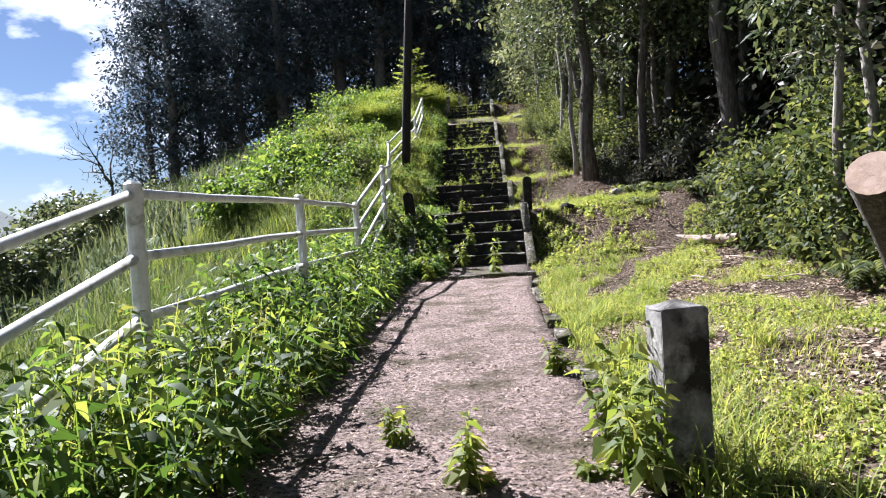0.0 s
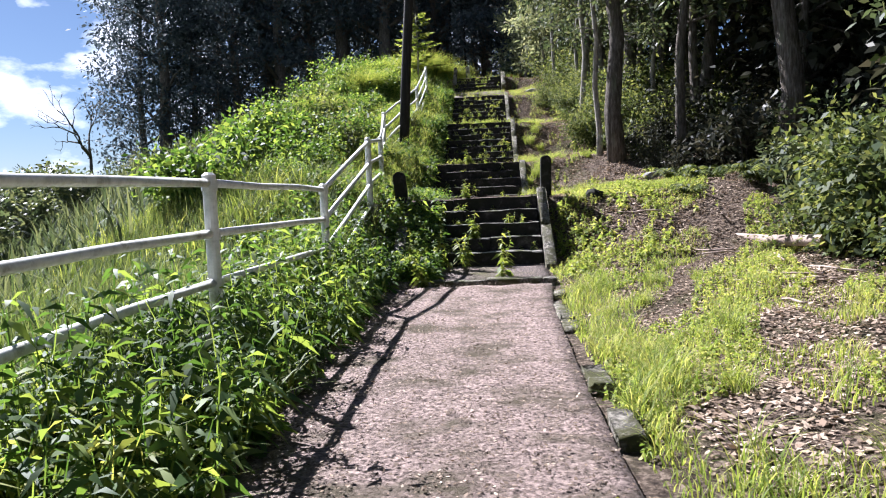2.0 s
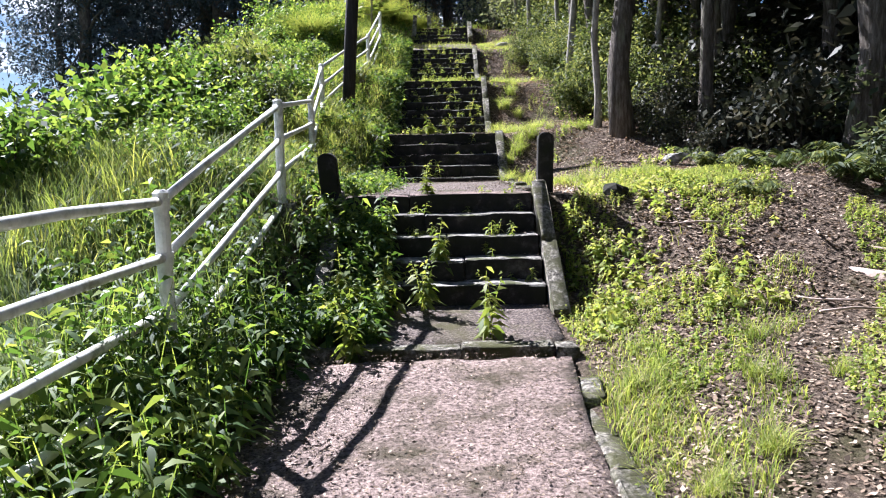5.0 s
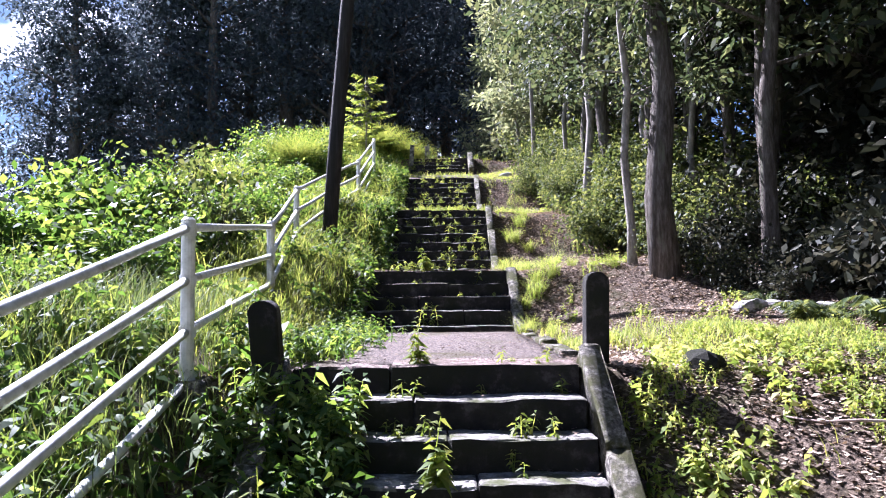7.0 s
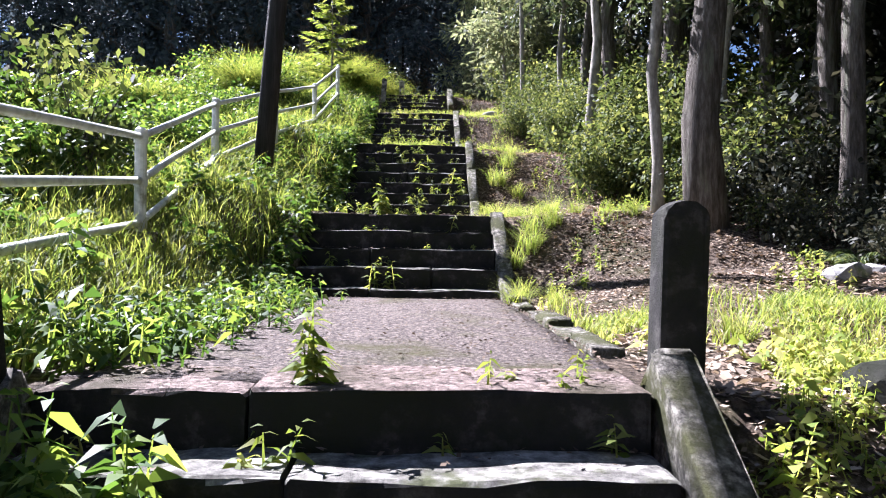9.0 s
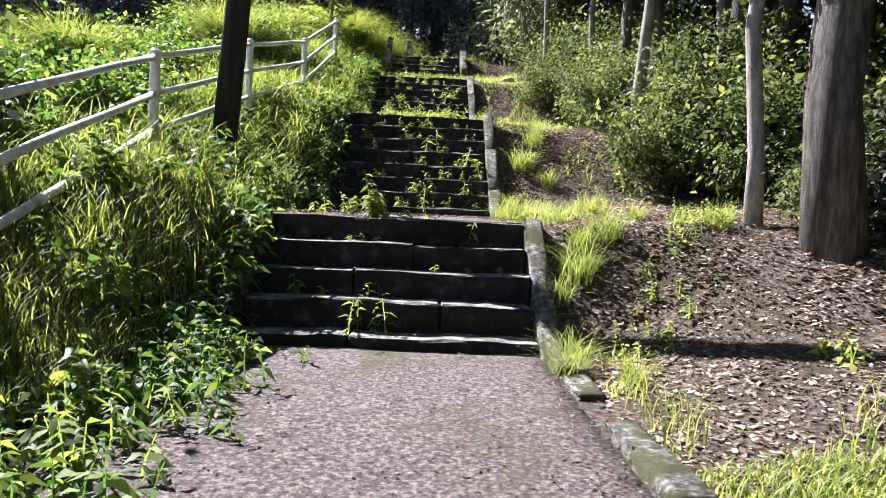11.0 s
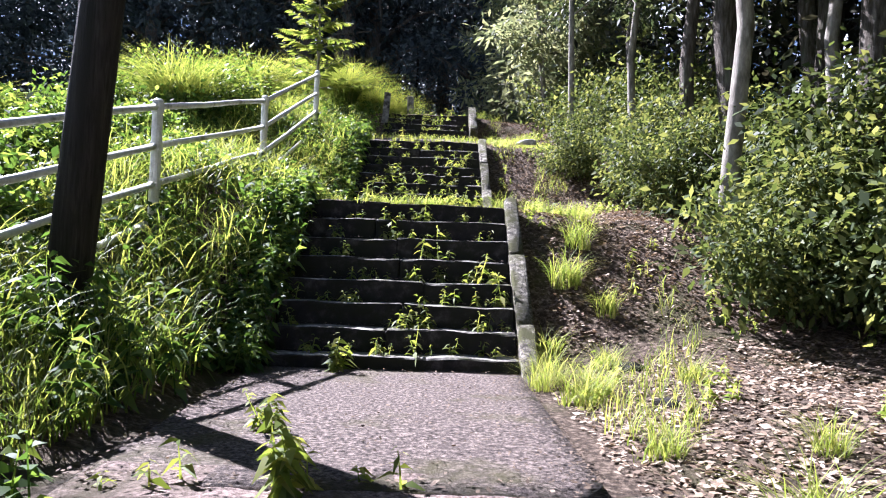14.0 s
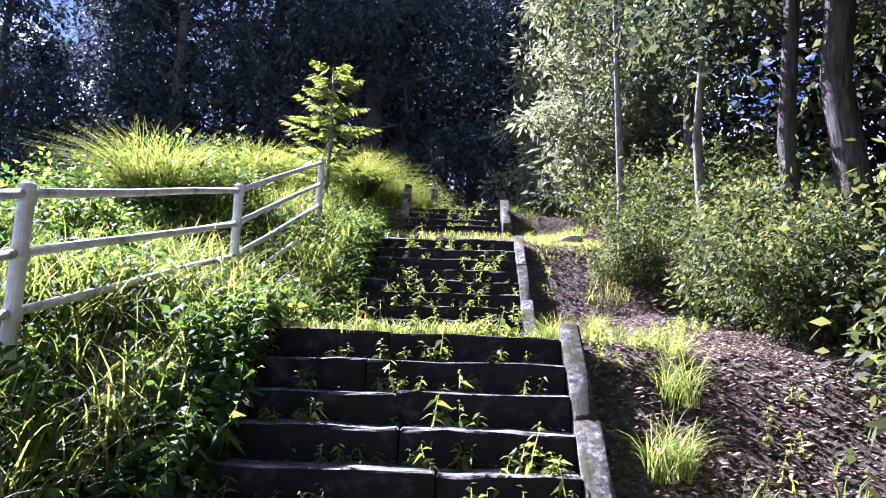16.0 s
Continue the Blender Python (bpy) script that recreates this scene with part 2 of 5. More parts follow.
def strips_mesh(name, v, mat):
    """A mesh from (n, r, 2, 3): n ribbons of r rows, two points a row."""
    n, r = v.shape[:2]
    idx = np.arange(n * r * 2).reshape(n, r, 2)
    f = np.stack([idx[:, :-1, 0], idx[:, :-1, 1], idx[:, 1:, 1], idx[:, 1:, 0]], -1).reshape(-1, 4)
    me = bpy.data.meshes.new(name)
    me.vertices.add(n * r * 2)
    me.vertices.foreach_set("co", np.ascontiguousarray(v, dtype=np.float32).ravel())
    me.loops.add(f.size)
    me.loops.foreach_set("vertex_index", f.ravel().astype(np.int32))
    me.polygons.add(len(f))
    me.polygons.foreach_set("loop_start", np.arange(0, f.size, 4, dtype=np.int32))
    me.materials.append(mat)
    me.update(calc_edges=True)
    return me


def unit(a):
    return a / np.maximum(np.linalg.norm(a, axis=-1, keepdims=True), 1e-6)


def leaf_faces(pos, way, length, width, rng, droop=0.25):
    """Pointed leaves, each a ribbon of three rows, at pos, growing along way."""
    n = len(pos)
    way = unit(way)
    side = unit(np.cross(way, unit(rng.normal(size=(n, 3)) * 0.7 + [0, 0, 1])))
    L, W = (np.broadcast_to(a, (n,))[:, None] for a in (length, width))
    drop = np.array([0, 0, -1.0]) * L * droop
    rows = []
    for s, w, d in ((0, 0.12, 0), (0.42, 0.5, 0.15), (1.0, 0.03, 1)):
        c = pos + way * L * s + drop * d
        rows.append(np.stack([c - side * W * w, c + side * W * w], 1))
    return np.stack(rows, 1)


def blade_faces(pos, h, w, lean, rng, rows=4):
    """Grass blades that taper and bend over."""
    n = len(pos)
    ang = rng.uniform(0, 2 * np.pi, n)
    out = np.stack([np.cos(ang), np.sin(ang), np.zeros(n)], 1)
    side = np.stack([-np.sin(ang), np.cos(ang), np.zeros(n)], 1)
    h, w, lean = (np.broadcast_to(a, (n,))[:, None] for a in (h, w, lean))
    o = []
    for s in np.linspace(0, 1, rows):
        c = pos + out * h * lean * s ** 2 + np.array([0, 0, 1.0]) * h * (s - 0.45 * lean * s ** 2.5)
        ww = w * (1 - s) ** 0.7 * 0.5 + 0.0006
        o.append(np.stack([c - side * ww, c + side * ww], 1))
    return np.stack(o, 1)


def tube(points, radii, sides=8, rng=None, lump=0.0, caps=True):
    """Vertices and faces of a tapered tube along points."""
    pts = [Vector(p) for p in points]
    v, f = [], []
    for i, p in enumerate(pts):
        d = (pts[min(i + 1, len(pts) - 1)] - pts[max(i - 1, 0)]).normalized()
        a = d.cross(Vector((0, 1, 0.01)) if abs(d.y) < 0.8 else Vector((1, 0, 0))).normalized()
        b = d.cross(a)
        for k in range(sides):
            t = 2 * math.pi * k / sides
            r = radii[i] * (1 + (rng.uniform(-lump, lump) if rng is not None and lump else 0))
            v.append(p + (a * math.cos(t) + b * math.sin(t)) * r)
    for i in range(len(pts) - 1):
        for k in range(sides):
            q = (k + 1) % sides
            f.append((i * sides + k, i * sides + q, (i + 1) * sides + q, (i + 1) * sides + k))
    if caps:
        f.append(tuple(range(sides))[::-1])
        f.append(tuple((len(pts) - 1) * sides + k for k in range(sides)))
    return v, f


def join(parts):
    v, f = [], []
    for pv, pf in parts:
        o = len(v)
        v += list(pv)
        f += [tuple(i + o for i in q) for q in pf]
    return v, f


def worn_box(sx, sy, sz, rng, nx=1, bevel=0.02, jit=0.008, taper=0.0):
    """A block from 0 to sz, centred in plan, with chipped and rounded edges."""
    bm = bmesh.new()
    bmesh.ops.create_cube(bm, size=1)
    for q in bm.verts:
        k = 1 - taper * (q.co.z + 0.5)
        q.co = Vector((q.co.x * sx * k, q.co.y * sy * k, (q.co.z + 0.5) * sz))
    if nx > 1:
        long_edges = [e for e in bm.edges if abs((e.verts[0].co - e.verts[1].co).x) > sx * 0.8]
        bmesh.ops.subdivide_edges(bm, edges=long_edges, cuts=nx - 1, use_grid_fill=True)
    bmesh.ops.bevel(bm, geom=[e for e in bm.edges if len(e.link_faces) == 2 and e.calc_face_angle(0) > 0.5], offset=bevel, segments=2, affect="EDGES", profile=0.6)
    for q in bm.verts:
        q.co += Vector(rng.normal(0, jit, 3))
    return bm


def bm_mesh(name, bm, mat, smooth=True):
    me = bpy.data.meshes.new(name)
    bm.to_mesh(me)
    bm.free()
    me.materials.append(mat)
    if smooth:
        me.polygons.foreach_set("use_smooth", [True] * len(me.polygons))
    return me


def part(name, me, parent, m=None):
    ob = new(name, me)
    ob.parent = parent
    if m is not None:
        ob.matrix_basis = m
    return ob


# ---------------------------------------------------------------- plan
WIDE = 2.3
SKEW = math.tan(radians(3.0))


def xr(y):
    """The right-hand edge of the stairs; the axis bears 3 degrees to the right."""
    return 0.9 + SKEW * y


# flights: first edge y, tread, number of edges, level below, rise, top level
FLIGHTS = [(14.85, 0.335, 5, 0.246, 0.227), (21.36, 0.296, 5, 1.227, 0.223), (26.03, 0.281, 8, 2.253, 0.219), (31.72, 0.324, 8, 4.105, 0.208), (38.75, 0.35, 4, 6.7, 0.21)]
KNOT_Y = [-60, 0, 2.7, 12, 13.3, 14.85, 16.19, 21.3, 22.54, 26, 27.99, 31.7, 34, 38.7, 39.8, 60, 90, 300]
KNOT_Z = [-1.8, -0.3, 0, 0.02, 0.12, 0.26, 1.38, 1.36, 2.34, 2.36, 4.0, 4.1, 5.77, 6.7, 7.54, 8.6, 10, 10]


def stair_z(y):
    return np.interp(y, KNOT_Y, KNOT_Z)


SOFT_Y = [-60, 0, 2.7, 11, 13.4, 16.3, 20.5, 22.5, 26, 28.3, 32, 34.2, 38.5, 40, 60, 90, 300]
SOFT_Z = [-1.8, -0.25, 0.05, 0.08, 0.3, 1.3, 1.7, 2.38, 2.7, 3.85, 4.4, 5.6, 6.7, 7.4, 8.6, 10, 10]


def wob(x, y):
    return 0.5 * np.sin(0.9 * x + 0.4 * y) * np.sin(0.7 * y - 0.3 * x + 1) + 0.3 * np.sin(2.3 * x + 1.1 * y + 2) * np.sin(1.9 * y - x) + 0.2 * np.sin(5.1 * x - 2.2 * y) * np.sin(4.3 * y + x)


def ground_z(x, y):
    """The level of the ground beside the stairs and path."""
    x, y = np.asarray(x, float), np.asarray(y, float)
    v = x - (0.9 + SKEW * y)
    s = np.interp(y, SOFT_Y, SOFT_Z)
    right = np.clip(v, 0, 40)
    left = np.clip(-v - WIDE, 0, 400)
    k = np.clip((right + 2.0 * left - 0.3) / 1.3, 0, 1)
    s = (stair_z(y) - 0.03) * (1 - k) + s * k
    z = s + 0.1 * np.clip(right - 7, 0, 14) + 0.05 * np.clip(right - 1.0, 0, 8) * np.clip((y - 4) / 8, 0, 1) + wob(x, y) * 0.12 * np.clip(right + left - 0.3, 0, 1.5) / 1.5
    bank = np.clip(left - 0.9, 0, 3.0) * 0.2 * np.clip((y - 13) / 6, 0, 1)
    near = 0.25 * np.clip(left - 0.2, 0, 1) * np.clip((y - 3) / 4, 0, 1)
    fall = np.clip(left - 2.8, 0, 60) * (0.23 + 0.19 * np.clip((24 - y) / 9, 0, 1)) + np.clip(left - 6.0, 0, 60) * 0.14
    z = z + bank + near - np.minimum(fall, np.interp(y, SOFT_Y, SOFT_Z) * 0.75 + 4.0)
    return z


def path_left(y):
    return np.interp(y, [-10, 0, 8, 13.5], [-1.25, -1.2, -1.05, -0.85])


def path_right(y):
    return np.interp(y, [-10, 0, 4.5, 8, 11.7, 13.5], [0.75, 0.78, 0.88, 1.08, 1.38, 1.62])


# ---------------------------------------------------------------- setting
def make_ground():
    vs = sorted(set([-400, -250, -150, -90, -60, -45, -35, -28, -22] + list(np.arange(-18, -2.9, 0.5)) + [-2.6, -2.45, -2.32, -2.25, -1.6, -0.8, -0.05, 0.02, 0.15] + list(np.arange(0.4, 12, 0.4)) + [13, 15, 18, 22, 28, 36, 50, 80, 150, 300, 450]))
    ys = sorted(set([-300, -150, -80, -50, -35, -25, -18, -12, -9, -6, -4, -2] + list(np.arange(-1, 46, 0.4)) + [47, 49, 52, 56, 60, 66, 75, 90, 120, 180, 300, 600]))
    V, Y = np.meshgrid(vs, ys)
    X = 0.9 + SKEW * Y + V
    near_path = Y < 13.5
    Z = ground_z(X, Y)
    inner = (V > -2.28) & (V < -0.01)
    Z = np.where(inner & ~near_path, np.minimum(Z, stair_z(Y)) - 0.75, Z)
    pl, pr = path_left(Y), path_right(Y)
    Z = np.where(near_path & (X > pl - 0.3) & (X < pr + 0.1), stair_z(Y) - 0.06, Z)
    n, m = X.shape
    idx = np.arange(n * m).reshape(n, m)
    f = np.stack([idx[:-1, :-1], idx[:-1, 1:], idx[1:, 1:], idx[1:, :-1]], -1).reshape(-1, 4)
    me = mesh_of("ground", np.stack([X, Y, Z], -1).reshape(-1, 3), f, M_SOIL, True)
    return tagged(new("ground", me), "leaf-strewn brown soil hillside beside the stairs", "ground", kind="structure")


ground = make_ground()


def make_path():
    ys = np.arange(-8, 13.45, 0.25)
    us = np.linspace(0, 1, 15)
    Y, U = np.meshgrid(ys, us, indexing="ij")
    rag = 0.05 * np.sin(Y * 3.1) + 0.04 * np.sin(Y * 7.3 + 1)
    X = path_left(Y) + rag + (path_right(Y) - path_left(Y) - rag) * U
    Z = stair_z(Y) + 0.012 * wob(X * 3, Y * 3) + 0.008 * np.sin(9 * X + 5 * Y)
    n, m = X.shape
    idx = np.arange(n * m).reshape(n, m)
    f = np.stack([idx[:-1, :-1], idx[:-1, 1:], idx[1:, 1:], idx[1:, :-1]], -1).reshape(-1, 4)
    ob = new("path", mesh_of("path", np.stack([X, Y, Z], -1).reshape(-1, 3), f, M_PATH, True))
    so = ob.modifiers.new("thick", "SOLIDIFY")
    so.thickness, so.offset = 0.09, -1
    return tagged(ob, "worn pinkish concrete path strewn with dry leaves", "path", kind="structure")


make_path()


def make_landing(y0, y1, z0, z1, label):
    """A concrete landing between two flights."""
    ys = np.linspace(y0, y1, max(3, int((y1 - y0) / 0.25)))
    us = np.linspace(-WIDE, -0.0, 13)
    Y, V = np.meshgrid(ys, us, indexing="ij")
    X = 0.9 + SKEW * Y + V
    Yr = Y - SKEW * V
    Z = z0 + (z1 - z0) * (Y - y0) / (y1 - y0) + 0.010 * wob(X * 3, Y * 3)
    n, m = X.shape
    idx = np.arange(n * m).reshape(n, m)
    f = np.stack([idx[:-1, :-1], idx[:-1, 1:], idx[1:, 1:], idx[1:, :-1]], -1).reshape(-1, 4)
    ob = new("landing", mesh_of("landing", np.stack([X, Yr, Z], -1).reshape(-1, 3), f, M_LAND, True))
    so = ob.modifiers.new("thick", "SOLIDIFY")
    so.thickness, so.offset = 0.3, -1
    return tagged(ob, label, "landing", kind="structure")


make_landing(13.42, 14.9, 0.15, 0.26, "low cracked concrete slab before the lowest steps")
make_landing(16.34, 21.4, 1.38, 1.36, "weedy concrete landing between two flights of steps")
make_landing(22.68, 26.08, 2.34, 2.36, "weedy concrete landing between two flights of steps")
make_landing(28.12, 31.76, 4.0, 4.1, "grass-grown landing between two flights of steps")
make_landing(34.13, 38.8, 5.77, 6.7, "grass-grown landing between two flights of steps")
make_landing(39.95, 52, 7.54, 8.2, "earthy track above the topmost steps")


def make_flight(y0, tread, count, z0, rise, rng):
    """A flight of concrete steps; each step is a block of its own."""
    root = tagged(new("stair_flight"), "stained concrete steps with shade-dark risers, sun-pale treads and weeds", "stairs", kind="structure")
    root.matrix_basis = pose(xr(y0) - WIDE / 2, y0, z0, 0, 0, -3)
    for i in range(count):
        deep = tread + 0.2
        cuts = [-WIDE / 2, *sorted(rng.uniform(-0.35, 0.35, 1) + (0.1 if i % 2 else -0.15)), WIDE / 2]
        for x0, x1 in zip(cuts, cuts[1:]):
            wide = x1 - x0 - 0.008
            bm = worn_box(wide, deep, rise + 0.14, rng, 8, 0.022, 0.0045)
            shift, drop = rng.normal(0, 0.008), rng.normal(0, 0.006)
            for q in bm.verts:
                if q.co.z > rise:
                    q.co.z += 0.006 * math.sin(q.co.x * 5 + i * 2.1)
                if q.co.y < -deep * 0.4:
                    q.co.y += 0.012 * math.sin(q.co.x * 6 + i * 3.3 + x0)
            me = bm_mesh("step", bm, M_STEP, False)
            # Upward faces get a paler material that stands in for sun on treads.
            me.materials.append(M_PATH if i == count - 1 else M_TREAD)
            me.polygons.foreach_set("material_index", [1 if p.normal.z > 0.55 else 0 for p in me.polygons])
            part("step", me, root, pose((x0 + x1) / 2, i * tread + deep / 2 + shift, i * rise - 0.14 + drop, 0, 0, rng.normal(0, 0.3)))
    return root


steps_rng = np.random.default_rng(11)
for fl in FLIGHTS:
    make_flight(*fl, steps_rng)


def make_cheek(y0, z0, y1, z1, v, wide, high, label, rng):
    """A sloping concrete kerb along one side of a flight, in cast lengths."""
    root = tagged(new("stair_kerb"), label, "kerb", kind="structure")
    a, b = Vector((xr(y0) + v, y0, z0)), Vector((xr(y1) + v, y1, z1))
    d = b - a
    count = max(1, round(d.length / 1.25))
    tilt = math.degrees(math.atan2(d.z, math.hypot(d.x, d.y)))
    head = -math.degrees(math.atan2(d.x, d.y))
    for i in range(count):
        c = a + d * ((i + 0.5) / count)
        bm = worn_box(wide, d.length / count - 0.006, high, rng, 1, 0.022, 0.008)
        part("kerb_length", bm_mesh("kerb_length", bm, M_CONC), root, Matrix.Translation(c) @ pose(0, 0, 0, tilt, 0, head) @ Matrix.Translation((0, 0, rng.normal(0, 0.006))))
    return root


cheek_rng = np.random.default_rng(5)
CHEEK = "weathered sloping concrete kerb beside the steps"
make_cheek(14.5, 0.07, 16.35, 1.32, 0.1, 0.17, 0.26, CHEEK, cheek_rng)
make_cheek(21.0, 0.94, 22.7, 2.2, 0.09, 0.17, 0.24, CHEEK, cheek_rng)
make_cheek(25.6, 1.9, 28.2, 3.92, 0.08, 0.15, 0.26, CHEEK, cheek_rng)
make_cheek(31.3, 3.82, 34.2, 5.67, 0.08, 0.15, 0.26, CHEEK, cheek_rng)
make_cheek(38.2, 6.55, 39.9, 7.5, 0.11, 0.19, 0.36, CHEEK, cheek_rng)
make_cheek(21.0, 0.9, 22.7, 2.17, -WIDE - 0.1, 0.18, 0.24, "mossy sloping kerb overgrown by weeds", cheek_rng)
make_cheek(14.5, 0.02, 16.35, 1.25, -WIDE - 0.1, 0.18, 0.26, "mossy sloping kerb overgrown by weeds", cheek_rng)
make_cheek(25.6, 1.86, 28.2, 3.88, -WIDE - 0.1, 0.18, 0.22, "mossy sloping kerb overgrown by weeds", cheek_rng)


def edge_kerb(y0, y1, side, label, rng):
    """Flat kerb lengths along the path's or a landing's edge."""
    root = tagged(new("edge_kerb"), label, "kerb", kind="structure")
    y = y0
    while y < y1:
        ln = rng.uniform(0.5, 0.65)
        x = (path_right(y + ln / 2) + 0.09) if side == "path" else xr(y + ln / 2) + 0.12
        if rng.uniform() < 0.3:
            y += ln
            continue
        bm = worn_box(0.17, ln - 0.02, 0.2, rng, 1, 0.025, 0.01)
        ang = -math.degrees(math.atan2(path_right(y + ln) - path_right(y), ln)) if side == "path" else -3
        part("kerb_length", bm_mesh("kerb_length", bm, M_CONC), root, pose(float(x), y + ln / 2, float(stair_z(y)) - 0.172 + rng.normal(0, 0.018), 0, 0, ang + rng.normal(0, 1)))
        y += ln
    return root


edge_kerb(1.0, 13.2, "path", "broken concrete edging half buried in grass", cheek_rng)
edge_kerb(17.2, 20.7, "landing", "broken concrete edging along the landing", cheek_rng)


def arched_post(wide, deep, high, rng):
    """A slab-sided post whose head is a half round, with worn edges."""
    bm = bmesh.new()
    rim = [(-wide / 2, 0), (wide / 2, 0)]
    rim += [(wide / 2 * math.cos(k * math.pi / 10), high - wide * 0.42 + wide * 0.42 * math.sin(k * math.pi / 10)) for k in range(11)]
    front = bm.faces.new([bm.verts.new((x, -deep / 2, z)) for x, z in rim])
    back = bmesh.ops.extrude_face_region(bm, geom=[front])
    for q in back["geom"]:
        if isinstance(q, bmesh.types.BMVert):
            q.co.y += deep
    bmesh.ops.recalc_face_normals(bm, faces=bm.faces)
    bmesh.ops.bevel(bm, geom=[e for e in bm.edges if e.calc_face_angle(0) > 1.0], offset=0.02, segments=2, affect="EDGES", profile=0.6)
    for q in bm.verts:
        q.co += Vector(rng.normal(0, 0.003, 3))
    return bm


def make_slab_edge(y, z, x0, x1, rng):
    """A row of worn concrete lengths along the front of the low slab."""
    root = tagged(new("slab_edge"), "worn pale concrete edging along the low slab", "kerb", kind="structure")
    x = x0
    while x < x1 - 0.1:
        ln = min(rng.uniform(0.6, 0.95), x1 - x)
        bm = worn_box(ln - 0.012, 0.2, 0.19, rng, 3, 0.02, 0.006)
        part("kerb_length", bm_mesh("kerb_length", bm, M_CONC), root, pose(x + ln / 2, y - SKEW * (x - 0.5), z + rng.normal(0, 0.006), 0, 0, -3 + rng.normal(0, 0.6)))
        x += ln
    return root


make_slab_edge(13.47, -0.01, -0.86, 1.68, np.random.default_rng(17))


def make_bollard(x, y, z, wide, high, round_top, mat, label, rng, lean=0, turn=0, group=""):
    if round_top:
        bm = arched_post(wide, wide * 0.85, high, rng)
    else:
        bm = worn_box(wide, wide * 0.92, high, rng, 1, 0.014, 0.003, 0.03)
        top = max(bm.faces, key=lambda q: q.calc_center_median().z + q.normal.z)
        bmesh.ops.poke(bm, faces=[top], offset=wide * 0.14)
    ob = new("bollard", bm_mesh("bollard", bm, mat, False))
    ob.matrix_basis = pose(x, y, z, 0, lean, turn)
    return tagged(ob, label, "bollard", group=group)


bol_rng = np.random.default_rng(3)
make_bollard(1.06, 3.33, -0.08, 0.225, 0.84, False, M_POST, "square weathered concrete post at the path's edge", bol_rng, 0, 6)
make_bollard(xr(16.45) + 0.205, 16.45, 1.33, 0.2, 0.8, True, M_STEP, "dark round-topped stone post above the kerb", bol_rng, 1, -3)
make_bollard(xr(16.2) - WIDE - 0.14, 16.1, 1.15, 0.22, 0.77, True, M_STEP, "dark mossy stone post among weeds", bol_rng, -5, -3)
make_bollard(xr(38.0) - WIDE + 0.05, 39.4, 7.0, 0.18, 1.0, False, M_POST, "pale concrete post in tall grass", bol_rng, 4, 0)
make_bollard(xr(39.0) - WIDE + 0.75, 40.6, 7.3, 0.2, 0.9, False, M_POST, "pale concrete post in tall grass", bol_rng, -3, 0)


# ---------------------------------------------------------------- railing
POSTS = [(-2.15, 0.4, 0.62), (-1.9, 4.42, 1.54), (-1.69, 8.5, 1.6), (-1.49, 12.36, 1.6), (-1.27, 15.87, 2.5), (-1.44, 20.1, 2.9), (-1.66, 23.86, 3.94), (-1.29, 26.95, 4.8), (-0.93, 30.55, 5.7), (-0.66, 34.6, 7.19)]


def make_railing(rng):
    """White tube railing: posts with caps and collars, and four rails."""
    root = tagged(new("railing"), "white painted steel tube railing, chipped, with four rails", "railing")
    for x, y, z in POSTS:
        low = float(ground_z(x, y)) - 0.15
        parts = [tube([(x, y, low), (x, y, z - 0.02), (x, y, z + 0.03), (x, y, z + 0.05)], [0.052, 0.052, 0.054, 0.03], 14)]
        for k in (0.02, 0.40, 0.78, 1.15):
            parts.append(tube([(x, y, z - k - 0.07), (x, y, z - k + 0.015)], [0.062, 0.062], 14))
        v, f = join(parts)
        part("post", mesh_of("post", v, f, M_RAIL, False), root)
        bm = worn_box(0.3, 0.3, 0.3, rng, 1, 0.03, 0.01)
        part("footing", bm_mesh("footing", bm, M_CONC), root, pose(x, y, low - 0.08))
    for k in (0.03, 0.42, 0.80, 1.17):
        for a, b in zip(POSTS, POSTS[1:]):
            pa, pb = Vector(a) - Vector((0, 0, k)), Vector(b) - Vector((0, 0, k))
            mid = [pa.lerp(pb, s) + Vector(rng.normal(0, 0.006, 3)) for s in (0.33, 0.66)]
            v, f = tube([pa, *mid, pb], [0.033] * 4, 10)
            part("rail", mesh_of("rail", v, f, M_RAIL, True), root)
    return root


make_railing(np.random.default_rng(21))


def make_pole(x, y, z, high, r, mat, name, label, category, lamp=False, lean=(0, 0)):
    root = tagged(new(name), label, category)
    root.matrix_basis = Matrix.Translation((x, y, z))
    top = Vector((lean[0], lean[1], high))
    v, f = tube([Vector((0, 0, -0.5)), top * 0.3, top * 0.65, top], [r, r * 0.95, r * 0.88, r * 0.78], 14)
    part("shaft", mesh_of("shaft", v, f, mat, True), root)
    for s in ((0.25, 0.55) if lamp else ()):
        v, f = tube([top * s, top * s + Vector((0, 0, 0.05))], [r * 1.06, r * 1.06], 14)
        part("band", mesh_of("band", v, f, M_GREY, False), root)
    if lamp:
        arm = [top + Vector((0, 0, -0.5)), top + Vector((-0.3, -0.2, -0.05)), top + Vector((-0.75, -0.4, 0.05))]
        v, f = tube(arm, [0.03, 0.03, 0.03], 8)
        part("arm", mesh_of("arm", v, f, M_GREY, True), root)
        v, f = tube([arm[-1] + Vector((0.05, 0, 0.08)), arm[-1] + Vector((-0.12, -0.03, 0.1)), arm[-1] + Vector((-0.45, -0.1, 0.06))], [0.06, 0.14, 0.07], 10)
        part("lamp_head", mesh_of("lamp_head", v, f, M_GREY, True), root)
    return root


